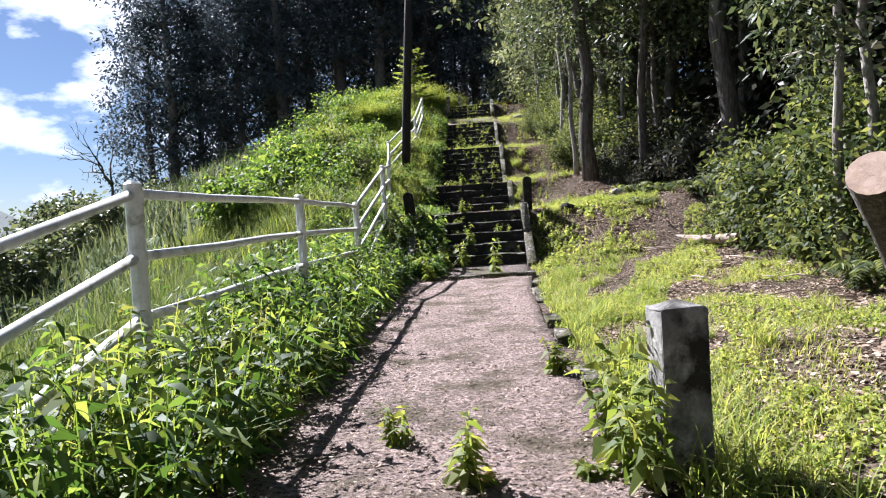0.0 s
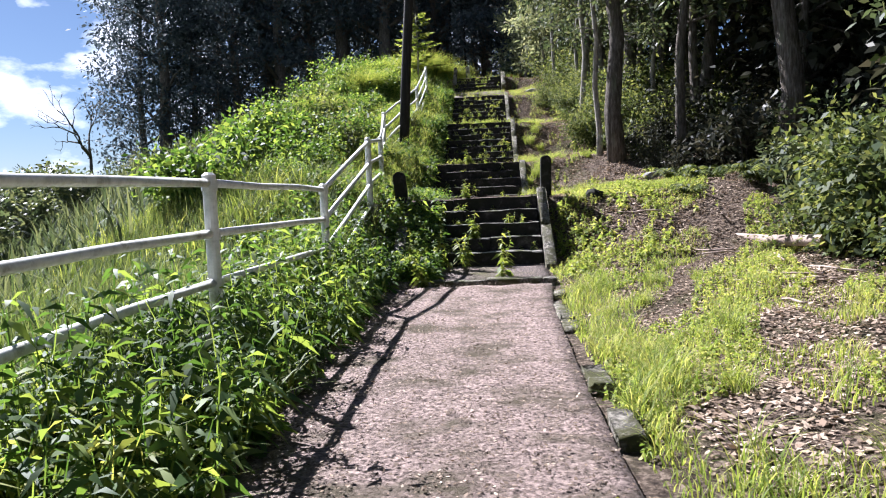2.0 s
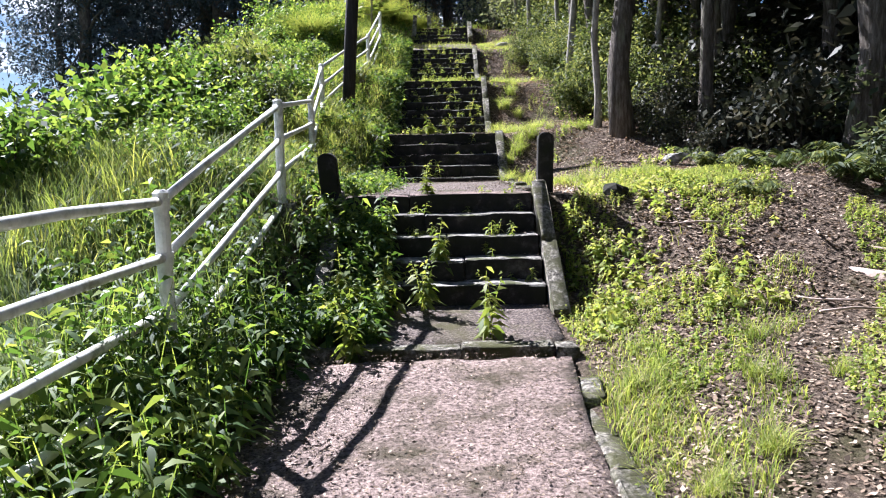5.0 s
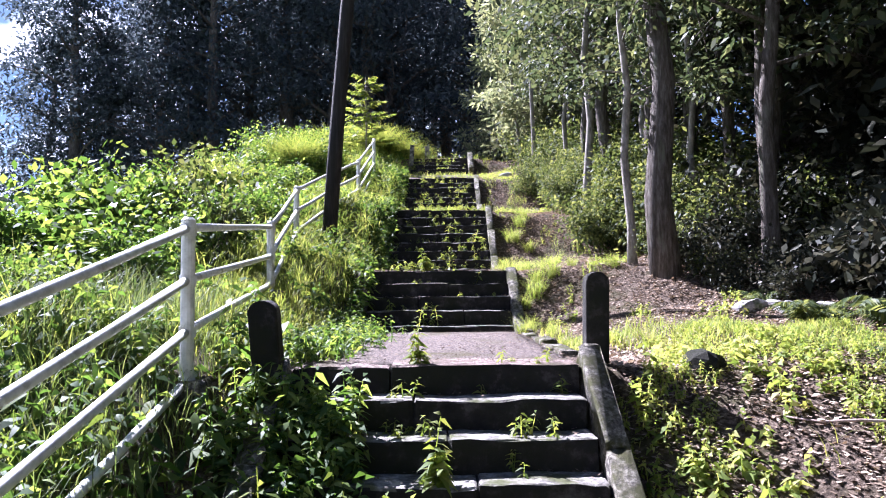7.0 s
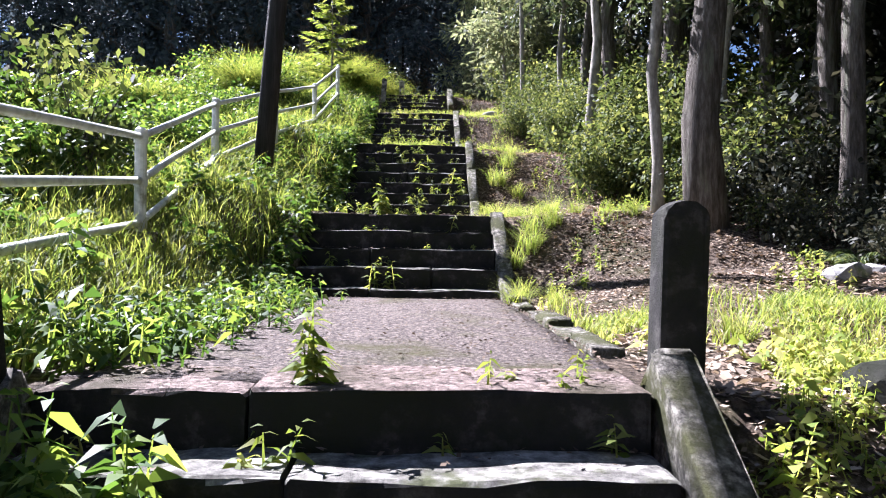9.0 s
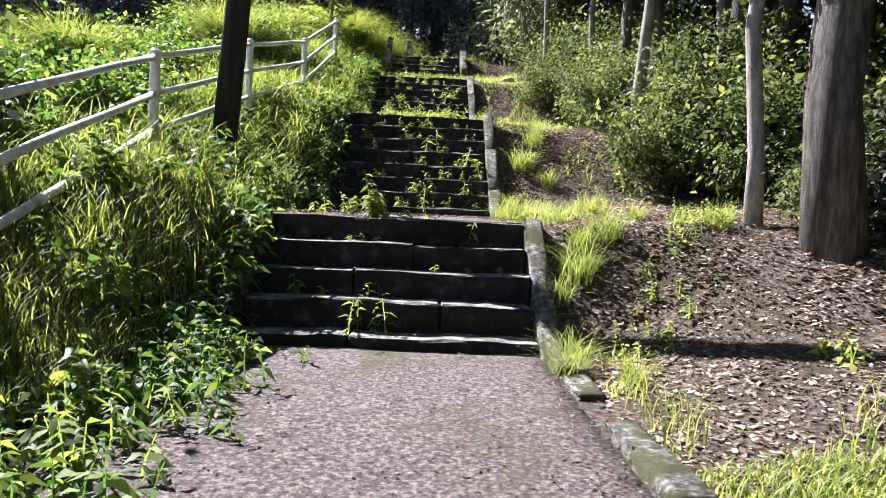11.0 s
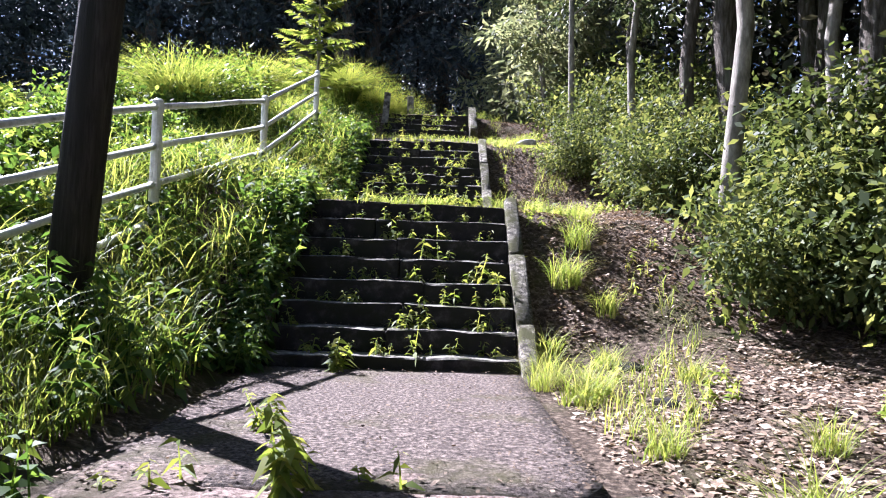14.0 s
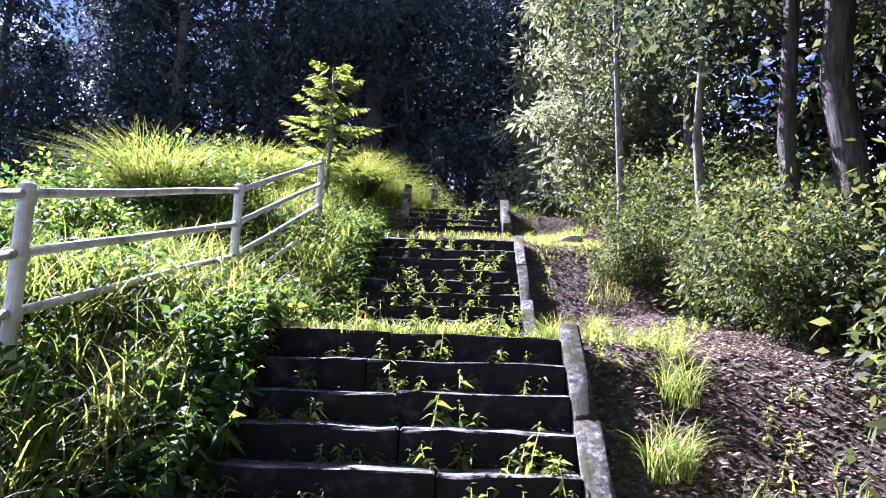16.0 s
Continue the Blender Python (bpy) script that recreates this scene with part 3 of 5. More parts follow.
make_pole(-1.24, 24.9, 2.5, 9.0, 0.155, M_POLE, "utility_pole", "dark tarred timber utility pole rising from weeds", "pole", False, (0.75, 0.0))
make_pole(0.85, 71, 9.0, 13.0, 0.13, M_POLE, "street_lamp", "slim dark street lamp beside the upper track", "street lamp", True)
make_pole(2.0, 66, 8.7, 8.5, 0.1, M_POLE, "street_lamp", "slim dark street lamp beside the upper track", "street lamp", True)


# ---------------------------------------------------------------- trees
def crown_leaves(centres, spread, per, size, rng, flat=0.6, slim=0.45):
    """Leaves scattered about clump centres."""
    c = np.repeat(centres, per, 0)
    off = rng.normal(size=c.shape) * spread * [1, 1, flat]
    pos = c + off
    way = unit(off) + rng.normal(size=c.shape) * 0.7 + [0, 0, -0.15]
    ln = size * rng.uniform(0.6, 1.35, len(c))
    way = unit(way)
    side = unit(np.cross(way, unit(rng.normal(size=c.shape) * 0.7 + [0, 0, 1])))
    L, W = ln[:, None], ln[:, None] * slim
    return np.stack([pos, pos + way * L * 0.45 + side * W * 0.5, pos + way * L - [0, 0, 1] * L * 0.12, pos + way * L * 0.45 - side * W * 0.5], 1)


def make_tree(name, label, high, r, crown_low, crown_r, clumps, per, leaf, bark, foliage, seed, lean=(0, 0), spread=0.5, slim=0.45, shape=1.0, forks=9, droop=0.0):
    """A tapered, bending trunk, limbs that branch from it, and a crown of leaves in clumps at their ends."""
    rng = np.random.default_rng(seed)
    root = tagged(new(name), label, "tree")
    n = 9
    path = []
    for i in range(n):
        s = i / (n - 1)
        path.append(Vector((lean[0] * s ** 1.3 + rng.normal(0, 0.05) * high / 12 * (s > 0), lean[1] * s ** 1.3 + rng.normal(0, 0.05) * high / 12 * (s > 0), -0.4 + (high + 0.4) * s)))
    radii = [r * (1.35 if i == 0 else 1.0) * (1 - 0.88 * (i / (n - 1)) ** 1.2) + 0.012 for i in range(n)]
    v, f = tube(path, radii, 12, rng, 0.06)
    part("trunk", mesh_of("trunk", v, f, bark, True), root)

    def along(s):
        k = min(int(s * (n - 1)), n - 2)
        return path[k].lerp(path[k + 1], s * (n - 1) - k)

    limbs, ends = [], []
    for i in range(forks):
        s = crown_low + (0.97 - crown_low) * (i + rng.uniform(0, 0.8)) / forks
        a = along(min(s, 0.99))
        ang = i * 2.4 + rng.uniform(-0.5, 0.5)
        reach = crown_r * rng.uniform(0.6, 1.1) * (1 - 0.75 * ((s - crown_low) / (1 - crown_low)) ** shape)
        up = reach * rng.uniform(0.15, 0.6) - droop * reach
        b = a + Vector((math.cos(ang) * reach, math.sin(ang) * reach, up))
        m = a.lerp(b, 0.5) + Vector((0, 0, reach * 0.12))
        rr = max(0.018, r * 0.38 * (1 - s * 0.6))
        limbs.append(tube([a, m, b], [rr, rr * 0.6, rr * 0.2], 6))
        for j in range(2):
            e = m.lerp(b, rng.uniform(0, 0.7)) + Vector(rng.normal(0, reach * 0.22, 3))
            limbs.append(tube([m, m.lerp(e, 0.6) + Vector((0, 0, 0.05)), e], [rr * 0.45, rr * 0.3, rr * 0.12], 5))
            ends.append(e)
        ends += [b, m.lerp(b, 0.65), m]
    v, f = join(limbs)
    tagged(part("limbs", mesh_of("limbs", v, f, bark, True), root), kind="stuff")
    ends.append(path[-1])
    e = np.array([tuple(q) for q in ends])
    pick = e[rng.integers(0, len(e), clumps)] + rng.normal(0, crown_r * 0.13, (clumps, 3))
    tagged(part("crown", quads_mesh("crown", crown_leaves(pick, spread, per, leaf, rng, 0.6, slim), foliage), root), kind="stuff")
    return root


def set_tree(ob, x, y, z, turn=0.0, size=1.0):
    ob.matrix_basis = pose(x, y, z, 0, 0, turn) @ Matrix.Scale(size, 4)
    return ob


def more(ob, spots, sink=0.1):
    for x, y, turn, size in spots:
        c = copy_thing(ob, pose(x, y, float(ground_z(x, y)) - sink, 0, 0, turn))
        c.scale = (size, size, size)


# the dark grove on the hill
GROVE = "tall dark evergreen in the shaded grove"
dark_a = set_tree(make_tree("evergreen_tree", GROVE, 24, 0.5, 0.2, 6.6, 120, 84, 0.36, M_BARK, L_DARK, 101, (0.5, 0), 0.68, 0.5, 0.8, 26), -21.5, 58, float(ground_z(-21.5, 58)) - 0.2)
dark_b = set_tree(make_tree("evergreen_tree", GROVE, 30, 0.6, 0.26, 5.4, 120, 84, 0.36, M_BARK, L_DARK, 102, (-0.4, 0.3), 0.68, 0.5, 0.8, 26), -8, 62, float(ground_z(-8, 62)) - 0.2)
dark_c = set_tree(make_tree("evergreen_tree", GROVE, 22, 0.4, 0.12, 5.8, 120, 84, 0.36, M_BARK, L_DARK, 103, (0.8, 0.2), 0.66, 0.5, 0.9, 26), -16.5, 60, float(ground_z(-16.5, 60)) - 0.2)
for o in (dark_a, dark_b, dark_c):
    tagged(o, group="trees of the dark grove")
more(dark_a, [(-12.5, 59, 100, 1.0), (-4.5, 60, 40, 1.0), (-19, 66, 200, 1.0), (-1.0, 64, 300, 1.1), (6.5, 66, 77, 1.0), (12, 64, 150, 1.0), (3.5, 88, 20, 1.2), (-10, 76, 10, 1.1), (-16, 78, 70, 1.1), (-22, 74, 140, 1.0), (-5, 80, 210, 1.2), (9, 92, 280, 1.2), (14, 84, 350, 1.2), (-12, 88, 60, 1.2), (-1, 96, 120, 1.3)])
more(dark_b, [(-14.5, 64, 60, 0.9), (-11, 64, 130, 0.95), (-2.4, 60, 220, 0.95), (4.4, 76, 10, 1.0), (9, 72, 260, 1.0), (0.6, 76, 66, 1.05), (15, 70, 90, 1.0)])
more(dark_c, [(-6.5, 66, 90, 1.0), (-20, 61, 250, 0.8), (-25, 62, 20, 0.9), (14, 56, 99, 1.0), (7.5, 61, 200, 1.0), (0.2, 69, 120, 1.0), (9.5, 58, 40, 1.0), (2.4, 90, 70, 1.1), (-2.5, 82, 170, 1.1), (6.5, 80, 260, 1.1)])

# the wood beside the steps
WOOD = "broadleaf tree at the edge of the wood"
big = set_tree(make_tree("broadleaf_tree", "stout furrowed trunk with high leafy crown", 15, 0.215, 0.36, 3.6, 130, 46, 0.22, M_BARK, L_MID, 201, (-0.5, 0.3), 0.34, 0.5, 0.6, 18, 0.2), 4.62, 21.75, 1.95)
stem = set_tree(make_tree("broadleaf_tree", WOOD, 12, 0.13, 0.3, 2.8, 100, 46, 0.19, M_BARK, L_MID, 202, (0.3, -0.2), 0.28, 0.5, 0.7, 16, 0.2), 6.1, 21.3, 2.0)
pale = set_tree(make_tree("pale_trunk_tree", "slender pale-barked tree at the edge of the wood", 11, 0.085, 0.34, 2.2, 85, 50, 0.16, M_PALE, L_MID, 203, (-0.2, 0.2), 0.25, 0.5, 0.7, 14, 0.2), 4.28, 22.55, 2.2, 0, 0.85)
for o in (big, stem, pale):
    tagged(o, group="trees at the wood's edge")
more(big, [(7.35, 18.4, 120, 1.15), (9.5, 23, 200, 1.0), (9, 33, 90, 1.0), (6.4, 27.2, 20, 0.95), (6.0, 30.2, 140, 0.9), (7.8, 28.4, 250, 1.0), (8.2, 25.0, 310, 1.0)])
more(stem, [(7.2, 23.5, 80, 1.0), (8.6, 20.2, 300, 1.0), (9.3, 17.6, 10, 0.9), (7.9, 26.5, 160, 1.1), (5.6, 30.6, 44, 0.9), (7.4, 30, 270, 1.0), (6.6, 36.5, 70, 1.0)])
stem_far = set_tree(make_tree("broadleaf_tree", "leafy tree with shade-darkened leaves, deep in the wood and unseen behind", 12, 0.14, 0.1, 3.3, 105, 48, 0.27, M_BARK, L_SHADE, 212, (0.3, -0.2), 0.6, 0.5, 0.7, 18, 0.2), 15, 12, float(ground_z(15, 12)))
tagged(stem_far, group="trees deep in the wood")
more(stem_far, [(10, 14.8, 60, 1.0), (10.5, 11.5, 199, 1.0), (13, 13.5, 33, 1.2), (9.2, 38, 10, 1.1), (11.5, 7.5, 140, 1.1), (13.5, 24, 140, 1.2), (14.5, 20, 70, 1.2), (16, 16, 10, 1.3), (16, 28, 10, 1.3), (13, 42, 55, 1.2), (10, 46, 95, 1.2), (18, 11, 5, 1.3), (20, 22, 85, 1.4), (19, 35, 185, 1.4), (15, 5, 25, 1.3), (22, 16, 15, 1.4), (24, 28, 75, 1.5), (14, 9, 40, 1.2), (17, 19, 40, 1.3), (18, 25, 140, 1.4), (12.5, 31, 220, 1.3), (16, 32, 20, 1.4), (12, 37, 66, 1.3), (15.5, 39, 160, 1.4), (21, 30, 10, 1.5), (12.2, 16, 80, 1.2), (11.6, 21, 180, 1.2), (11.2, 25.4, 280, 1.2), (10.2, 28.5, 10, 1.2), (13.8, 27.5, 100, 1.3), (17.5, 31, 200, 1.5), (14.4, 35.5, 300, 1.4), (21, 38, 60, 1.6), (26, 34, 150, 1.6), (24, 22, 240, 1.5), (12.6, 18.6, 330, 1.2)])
# Unseen trees added behind the start to block low skylight from the risers.
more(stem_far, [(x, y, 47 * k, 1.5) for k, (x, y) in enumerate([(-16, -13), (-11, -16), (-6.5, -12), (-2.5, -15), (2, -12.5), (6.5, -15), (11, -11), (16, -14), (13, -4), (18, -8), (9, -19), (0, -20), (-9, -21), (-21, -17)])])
more(pale, [(4.75, 27.4, 200, 1.1), (5.9, 34.0, 60, 0.9), (5.2, 37.0, 300, 0.9), (6.6, 28.2, 20, 1.0), (5.7, 10.1, 80, 0.8), (6.1, 10.3, 200, 0.9), (6.7, 25.5, 10, 0.9)])
lime = set_tree(make_tree("bamboo_like_tree", "slim yellow-green feathery tree catching the sun", 9.5, 0.07, 0.12, 2.3, 110, 52, 0.26, M_PALE, L_LIME, 205, (-1.0, -0.3), 0.27, 0.34, 0.5, 20, 0.1), 5.4, 41, float(ground_z(5.4, 41)) - 0.1)
tagged(lime, group="feathery yellow-green trees")
more(lime, [(6.8, 43.5, 70, 1.1), (5.0, 46.5, 200, 1.15), (8.4, 45, 20, 1.2)])

# ---------------------------------------------------------------- bushes and undergrowth
def make_bush(name, label, high, wide, clumps, per, leaf, foliage, seed, slim=0.5):
    """Branching stems from one root and leaves in uneven clumps."""
    rng = np.random.default_rng(seed)
    root = tagged(new(name), label, "bush")
    stems, ends = [], []
    for i in range(11):
        a = rng.uniform(0, 2 * math.pi)
        rr = wide * rng.uniform(0.2, 1.0)
        e = Vector((math.cos(a) * rr, math.sin(a) * rr, high * rng.uniform(0.35, 1.0) * (1 - 0.35 * rr / wide)))
        m = Vector((e.x * 0.4, e.y * 0.4, e.z * 0.6))
        stems.append(tube([Vector((0, 0, -0.15)), m, e], [0.018, 0.012, 0.004], 5))
        ends += [e, m.lerp(e, 0.6), m]
    v, f = join(stems)
    tagged(part("stems", mesh_of("stems", v, f, M_BARK, True), root), kind="stuff")
    e = np.array([tuple(q) for q in ends])
    pick = e[rng.integers(0, len(e), clumps)] + rng.normal(0, wide * 0.16, (clumps, 3))
    pick[:, 2] = np.maximum(pick[:, 2], 0.1)
    tagged(part("foliage", quads_mesh("foliage", crown_leaves(pick, wide * 0.14, per, leaf, rng, 0.8, slim), foliage), root), kind="stuff")
    return root


bush_a = set_tree(make_bush("bush", "leafy green bush on the slope", 1.5, 1.1, 80, 48, 0.1, L_BUSH, 301), 5.4, 26.3, float(ground_z(5.4, 26.3)))
bush_e = set_tree(make_bush("bush", "sparse undergrowth with shade-darkened leaves under the trees", 1.8, 1.3, 42, 26, 0.17, L_SHADE, 305), 8.6, 24.2, float(ground_z(8.6, 24.2)))
tagged(bush_e, group="undergrowth in the wood")
bush_f = set_tree(make_bush("bush", "tall broad-leaved shrub behind the railing", 2.3, 0.95, 34, 16, 0.17, L_BUSH, 306), -2.5, 21.4, float(ground_z(-2.5, 21.4)), 0, 0.75)
tagged(bush_f, group="shrubs behind the railing")
more(bush_f, [(-3.3, 22.4, 170, 0.75)], 0.05)
bush_c = set_tree(make_bush("bush", "fine-leaved yellow-green shrub beside the slope", 2.1, 1.15, 150, 60, 0.085, L_BUSH, 304), 5.1, 26.2, float(ground_z(5.1, 26.2)), 0, 0.9)
tagged(bush_c, group="bushes at the wood's edge")
more(bush_c, [(5.7, 26.9, 75, 1.2), (5.7, 25.2, 140, 0.9), (6.6, 11.0, 30, 1.4), (6.9, 9.2, 130, 1.6), (6.2, 13.3, 230, 1.1), (7.2, 12.4, 320, 1.6), (4.9, 29.2, 200, 0.8), (5.4, 31.0, 20, 1.0), (4.5, 33.0, 60, 0.7)], 0.05)
bush_b = set_tree(make_bush("bush", "dense bright green shrub on the bank", 1.1, 1.2, 70, 34, 0.14, L_WEED, 302), -4.0, 22, float(ground_z(-4.0, 22)))
bush_d = set_tree(make_bush("bush", "dark evergreen shrub under the trees", 1.8, 1.3, 55, 30, 0.19, L_MID, 303), 8, 18.6, float(ground_z(8, 18.6)))
for o, g in ((bush_a, "bushes at the wood's edge"), (bush_b, "shrubs on the bank"), (bush_d, "shrubs under the trees")):
    tagged(o, group=g)
brng = np.random.default_rng(31)
spots = []
for y in np.arange(24, 44, 1.15):
    spots.append((xr(y) + brng.uniform(3.0, 4.2), y + brng.uniform(-0.5, 0.5), brng.uniform(0, 360), brng.uniform(0.7, 1.35)))
    spots.append((xr(y) + brng.uniform(4.0, 6.5), y + brng.uniform(-0.5, 0.5), brng.uniform(0, 360), brng.uniform(1.0, 1.9)))
spots += [(5.9, 11.6, 60, 1.0), (6.4, 9.6, 10, 1.2), (5.75, 13.4, 100, 0.8), (6.1, 7.6, 190, 1.1), (5.0, 22.6, 33, 0.5), (5.3, 21.4, 120, 0.4)]
more(bush_a, spots, 0.05)
spots = [(6.2, 12.5, 10, 1.1), (6.9, 10.5, 80, 1.2), (6.3, 14.2, 150, 0.8), (7.4, 8.8, 220, 1.3), (6.4, 15.6, 300, 0.7)]
more(bush_d, spots, 0.05)
spots = []
for k in range(13):
    spots.append((brng.uniform(5.7, 9.5), brng.uniform(22.4, 25.2), brng.uniform(0, 360), brng.uniform(0.7, 1.15)))
for k in range(9):
    spots.append((brng.uniform(7.0, 9.5), brng.uniform(17.5, 21.5), brng.uniform(0, 360), brng.uniform(0.6, 1.0)))
for k in range(26):
    spots.append((brng.uniform(5.0, 8.8), brng.uniform(19.8, 23.6), brng.uniform(0, 360), brng.uniform(0.3, 0.62)))
for y in np.arange(3, 34, 1.5):
    for k in range(2):
        spots.append((max(xr(y) + 4.2, 6.3) + brng.uniform(0, 5.5), y + brng.uniform(-0.7, 0.7), brng.uniform(0, 360), brng.uniform(0.6, 1.25)))
    spots.append((xr(y) + brng.uniform(11, 14), y, brng.uniform(0, 360), brng.uniform(1.4, 2.2)))
    spots.append((xr(y) + brng.uniform(15, 19), y, brng.uniform(0, 360), brng.uniform(1.8, 2.6)))
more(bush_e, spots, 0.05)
spots = []
for y in np.arange(17, 46, 0.95):
    spots.append((xr(y) - WIDE - brng.uniform(2.4, 3.4), y + brng.uniform(-0.4, 0.4), brng.uniform(0, 360), brng.uniform(0.45, 0.9)))
    spots.append((xr(y) - WIDE - brng.uniform(3.6, 6.5), y + brng.uniform(-0.4, 0.4), brng.uniform(0, 360), brng.uniform(0.5, 1.15)))
more(bush_b, spots, 0.05)


# ---------------------------------------------------------------- grass, weeds and litter
def scatter(n, x_of, y0, y1, rng, keep=None):
    y = rng.uniform(y0, y1, n)
    lo, hi = x_of(y)
    x = lo + (hi - lo) * rng.uniform(0, 1, n)
    if keep is not None:
        k = keep(x, y)
        x, y = x[k], y[k]
    return np.stack([x, y, ground_z(x, y)], 1)


def patch(x, y, scale=1.0, seed=0.0):
    return 0.5 + 0.5 * np.sin(1.7 * x * scale + seed) * np.sin(1.3 * y * scale + 2 * seed) + 0.35 * np.sin(3.7 * x * scale - 2.1 * y * scale + seed)


def stuff(name, me, label, category):
    return tagged(new(name, me), label, category, kind="stuff")


def weeds(pos, high, leaf, rng, per=12, slim=0.35):
    """Upright weed stems with leaves up their length. Returns leaf ribbons and stem ribbons."""
    n = len(pos)
    h = high * rng.uniform(0.45, 1.25, n)
    tip = rng.normal(0, 0.16, (n, 2)) * h[:, None]
    s = np.tile(np.linspace(0.12, 1.0, per), (n, 1)) + rng.normal(0, 0.03, (n, per))
    c = np.repeat(pos[:, None, :], per, 1)
    c[:, :, :2] += tip[:, None, :] * (s ** 1.5)[:, :, None]
    c[:, :, 2] += h[:, None] * s
    ang = np.arange(per)[None, :] * 2.1 + rng.uniform(0, 6.28, (n, 1)) + rng.normal(0, 0.4, (n, per))
    way = np.stack([np.cos(ang), np.sin(ang), rng.uniform(-0.55, 0.75, (n, per)) + 0.3 * s], -1)
    ln = leaf * (1.15 - 0.55 * s) * rng.uniform(0.7, 1.3, (n, per))
    lv = leaf_faces(c.reshape(-1, 3), way.reshape(-1, 3), ln.ravel(), ln.ravel() * slim, rng, 0.55)
    w = 0.006
    sr = []
    for k in (0, 0.5, 1.0):
        q = pos.copy()
        q[:, :2] += tip * k ** 1.5
        q[:, 2] += h * k - 0.02
        ww = np.array([w * (1 - 0.7 * k), w * (1 - 0.7 * k) * 0.4, 0])
        sr.append(np.stack([q - ww, q + ww], 1))
    return np.concatenate([lv, np.stack(sr, 1)], 0)


g = np.random.default_rng(41)
# verge weeds between path and railing
p1 = scatter(1300, lambda y: (path_left(y) - 1.1, path_left(y) + 0.12), 0.6, 13.6, g)
p1 = p1[(g.uniform(size=len(p1)) < 0.35 + 0.5 * patch(p1[:, 0], p1[:, 1], 1.0, 1.0))]
stuff("verge_weeds", strips_mesh("verge_weeds", weeds(p1, 0.68, 0.2, g, 13, 0.27), L_WEED), "knee-high leafy weeds along the path", "weeds")
pt = scatter(75, lambda y: (path_left(y) - 0.75, path_left(y) - 0.02), 2.2, 6.5, g)
stuff("tall_weeds", strips_mesh("tall_weeds", weeds(pt, 0.68, 0.19, g, 15, 0.2), L_GRASS), "tall bright lance-leaved weeds leaning over the path", "weeds")
p2 = scatter(24000, lambda y: (path_left(y) - 5.5, path_left(y) - 0.25), 0.5, 18, g)
h2 = g.uniform(0.25, 0.75, len(p2)) * (0.6 + 0.5 * patch(p2[:, 0], p2[:, 1], 0.6, 2))
stuff("tall_grass", strips_mesh("tall_grass", blade_faces(p2, h2, 0.009, g.uniform(0.2, 0.7, len(p2)), g), L_SOFT), "tall soft green grass behind the railing", "grass")
p3 = scatter(30000, lambda y: (xr(y) - WIDE - 6.5, xr(y) - WIDE - 0.25), 14, 44, g, lambda x, y: (x < xr(y) - WIDE - 1.5) | (y < 17.5) | (y > 23.5) | (patch(x, y, 2.1, 9) > 0.7))
h3 = g.uniform(0.3, 0.85, len(p3)) * np.clip((xr(p3[:, 1]) - WIDE - p3[:, 0]) / 1.6, 0.3, 1.0) * (0.3 + 0.6 * patch(p3[:, 0], p3[:, 1], 0.9, 9))
stuff("bank_grass", strips_mesh("bank_grass", blade_faces(p3, h3, 0.016, g.uniform(0.3, 0.8, len(p3)), g), L_GRASS), "long green grass over the bank", "grass")
p4 = scatter(1500, lambda y: (xr(y) - WIDE - 2.3, xr(y) - WIDE - 0.2), 13.5, 40, g, lambda x, y: (y < 16.5) | (y > 24) | (patch(x, y, 1.5, 3) > 0.75))
stuff("bank_weeds", strips_mesh("bank_weeds", weeds(p4, 0.42, 0.17, g, 10, 0.42), L_WEED), "dense broad-leaved weeds beside the steps", "weeds")
yy = np.concatenate([g.uniform(13.6, 15.9, 380), g.uniform(20.6, 22.6, 80), g.uniform(25.6, 28.4, 260), g.uniform(31.2, 34.4, 240)])
vv = -WIDE + np.where(yy < 17, g.uniform(-0.35, 0.62, len(yy)), g.uniform(-0.42, 0.06, len(yy)))
pc = np.stack([xr(yy) + vv, yy, stair_z(yy) + 0.02], 1)
stuff("step_side_weeds", strips_mesh("step_side_weeds", weeds(pc, 0.3, 0.15, g, 10, 0.4), L_WEED), "dark leafy weeds creeping over the step ends", "weeds")
pb = scatter(12000, lambda y: (xr(y) - WIDE - 2.4, xr(y) - WIDE - 0.25), 14, 40, g, lambda x, y: patch(x, y, 1.1, 4) > np.where((y > 17.5) & (y < 23.5), 0.72, 0.4))
stuff("stair_side_grass", strips_mesh("stair_side_grass", blade_faces(pb, g.uniform(0.2, 0.75, len(pb)) * np.interp(pb[:, 1], [19, 25], [0.5, 1.0]), 0.013, g.uniform(0.4, 1.1, len(pb)), g, 5), L_DRY), "long uneven yellowish grass between steps and railing", "grass")
pr = scatter(2200, lambda y: (xr(y) - WIDE - 1.9, xr(y) - WIDE - 0.35), 23.2, 33, g, lambda x, y: patch(x, y, 1.4, 15) > 0.55)
stuff("arching_grass", strips_mesh("arching_grass", blade_faces(pr, g.uniform(0.4, 0.95, len(pr)) * np.interp(pr[:, 1], [20, 26], [0.5, 1.0]), 0.017, g.uniform(0.5, 1.1, len(pr)), g, 6), L_GRASS), "tall arching bright grass beside the railing", "grass")
yl = g.uniform(16.6, 21.0, 330)
pe = np.stack([xr(yl) - WIDE + g.normal(0.02, 0.22, len(yl)), yl, stair_z(yl)], 1)
stuff("landing_edge_weeds", strips_mesh("landing_edge_weeds", weeds(pe, 0.23, 0.11, g, 9, 0.36), L_WEED), "leafy weeds creeping over the landing's edge", "weeds")
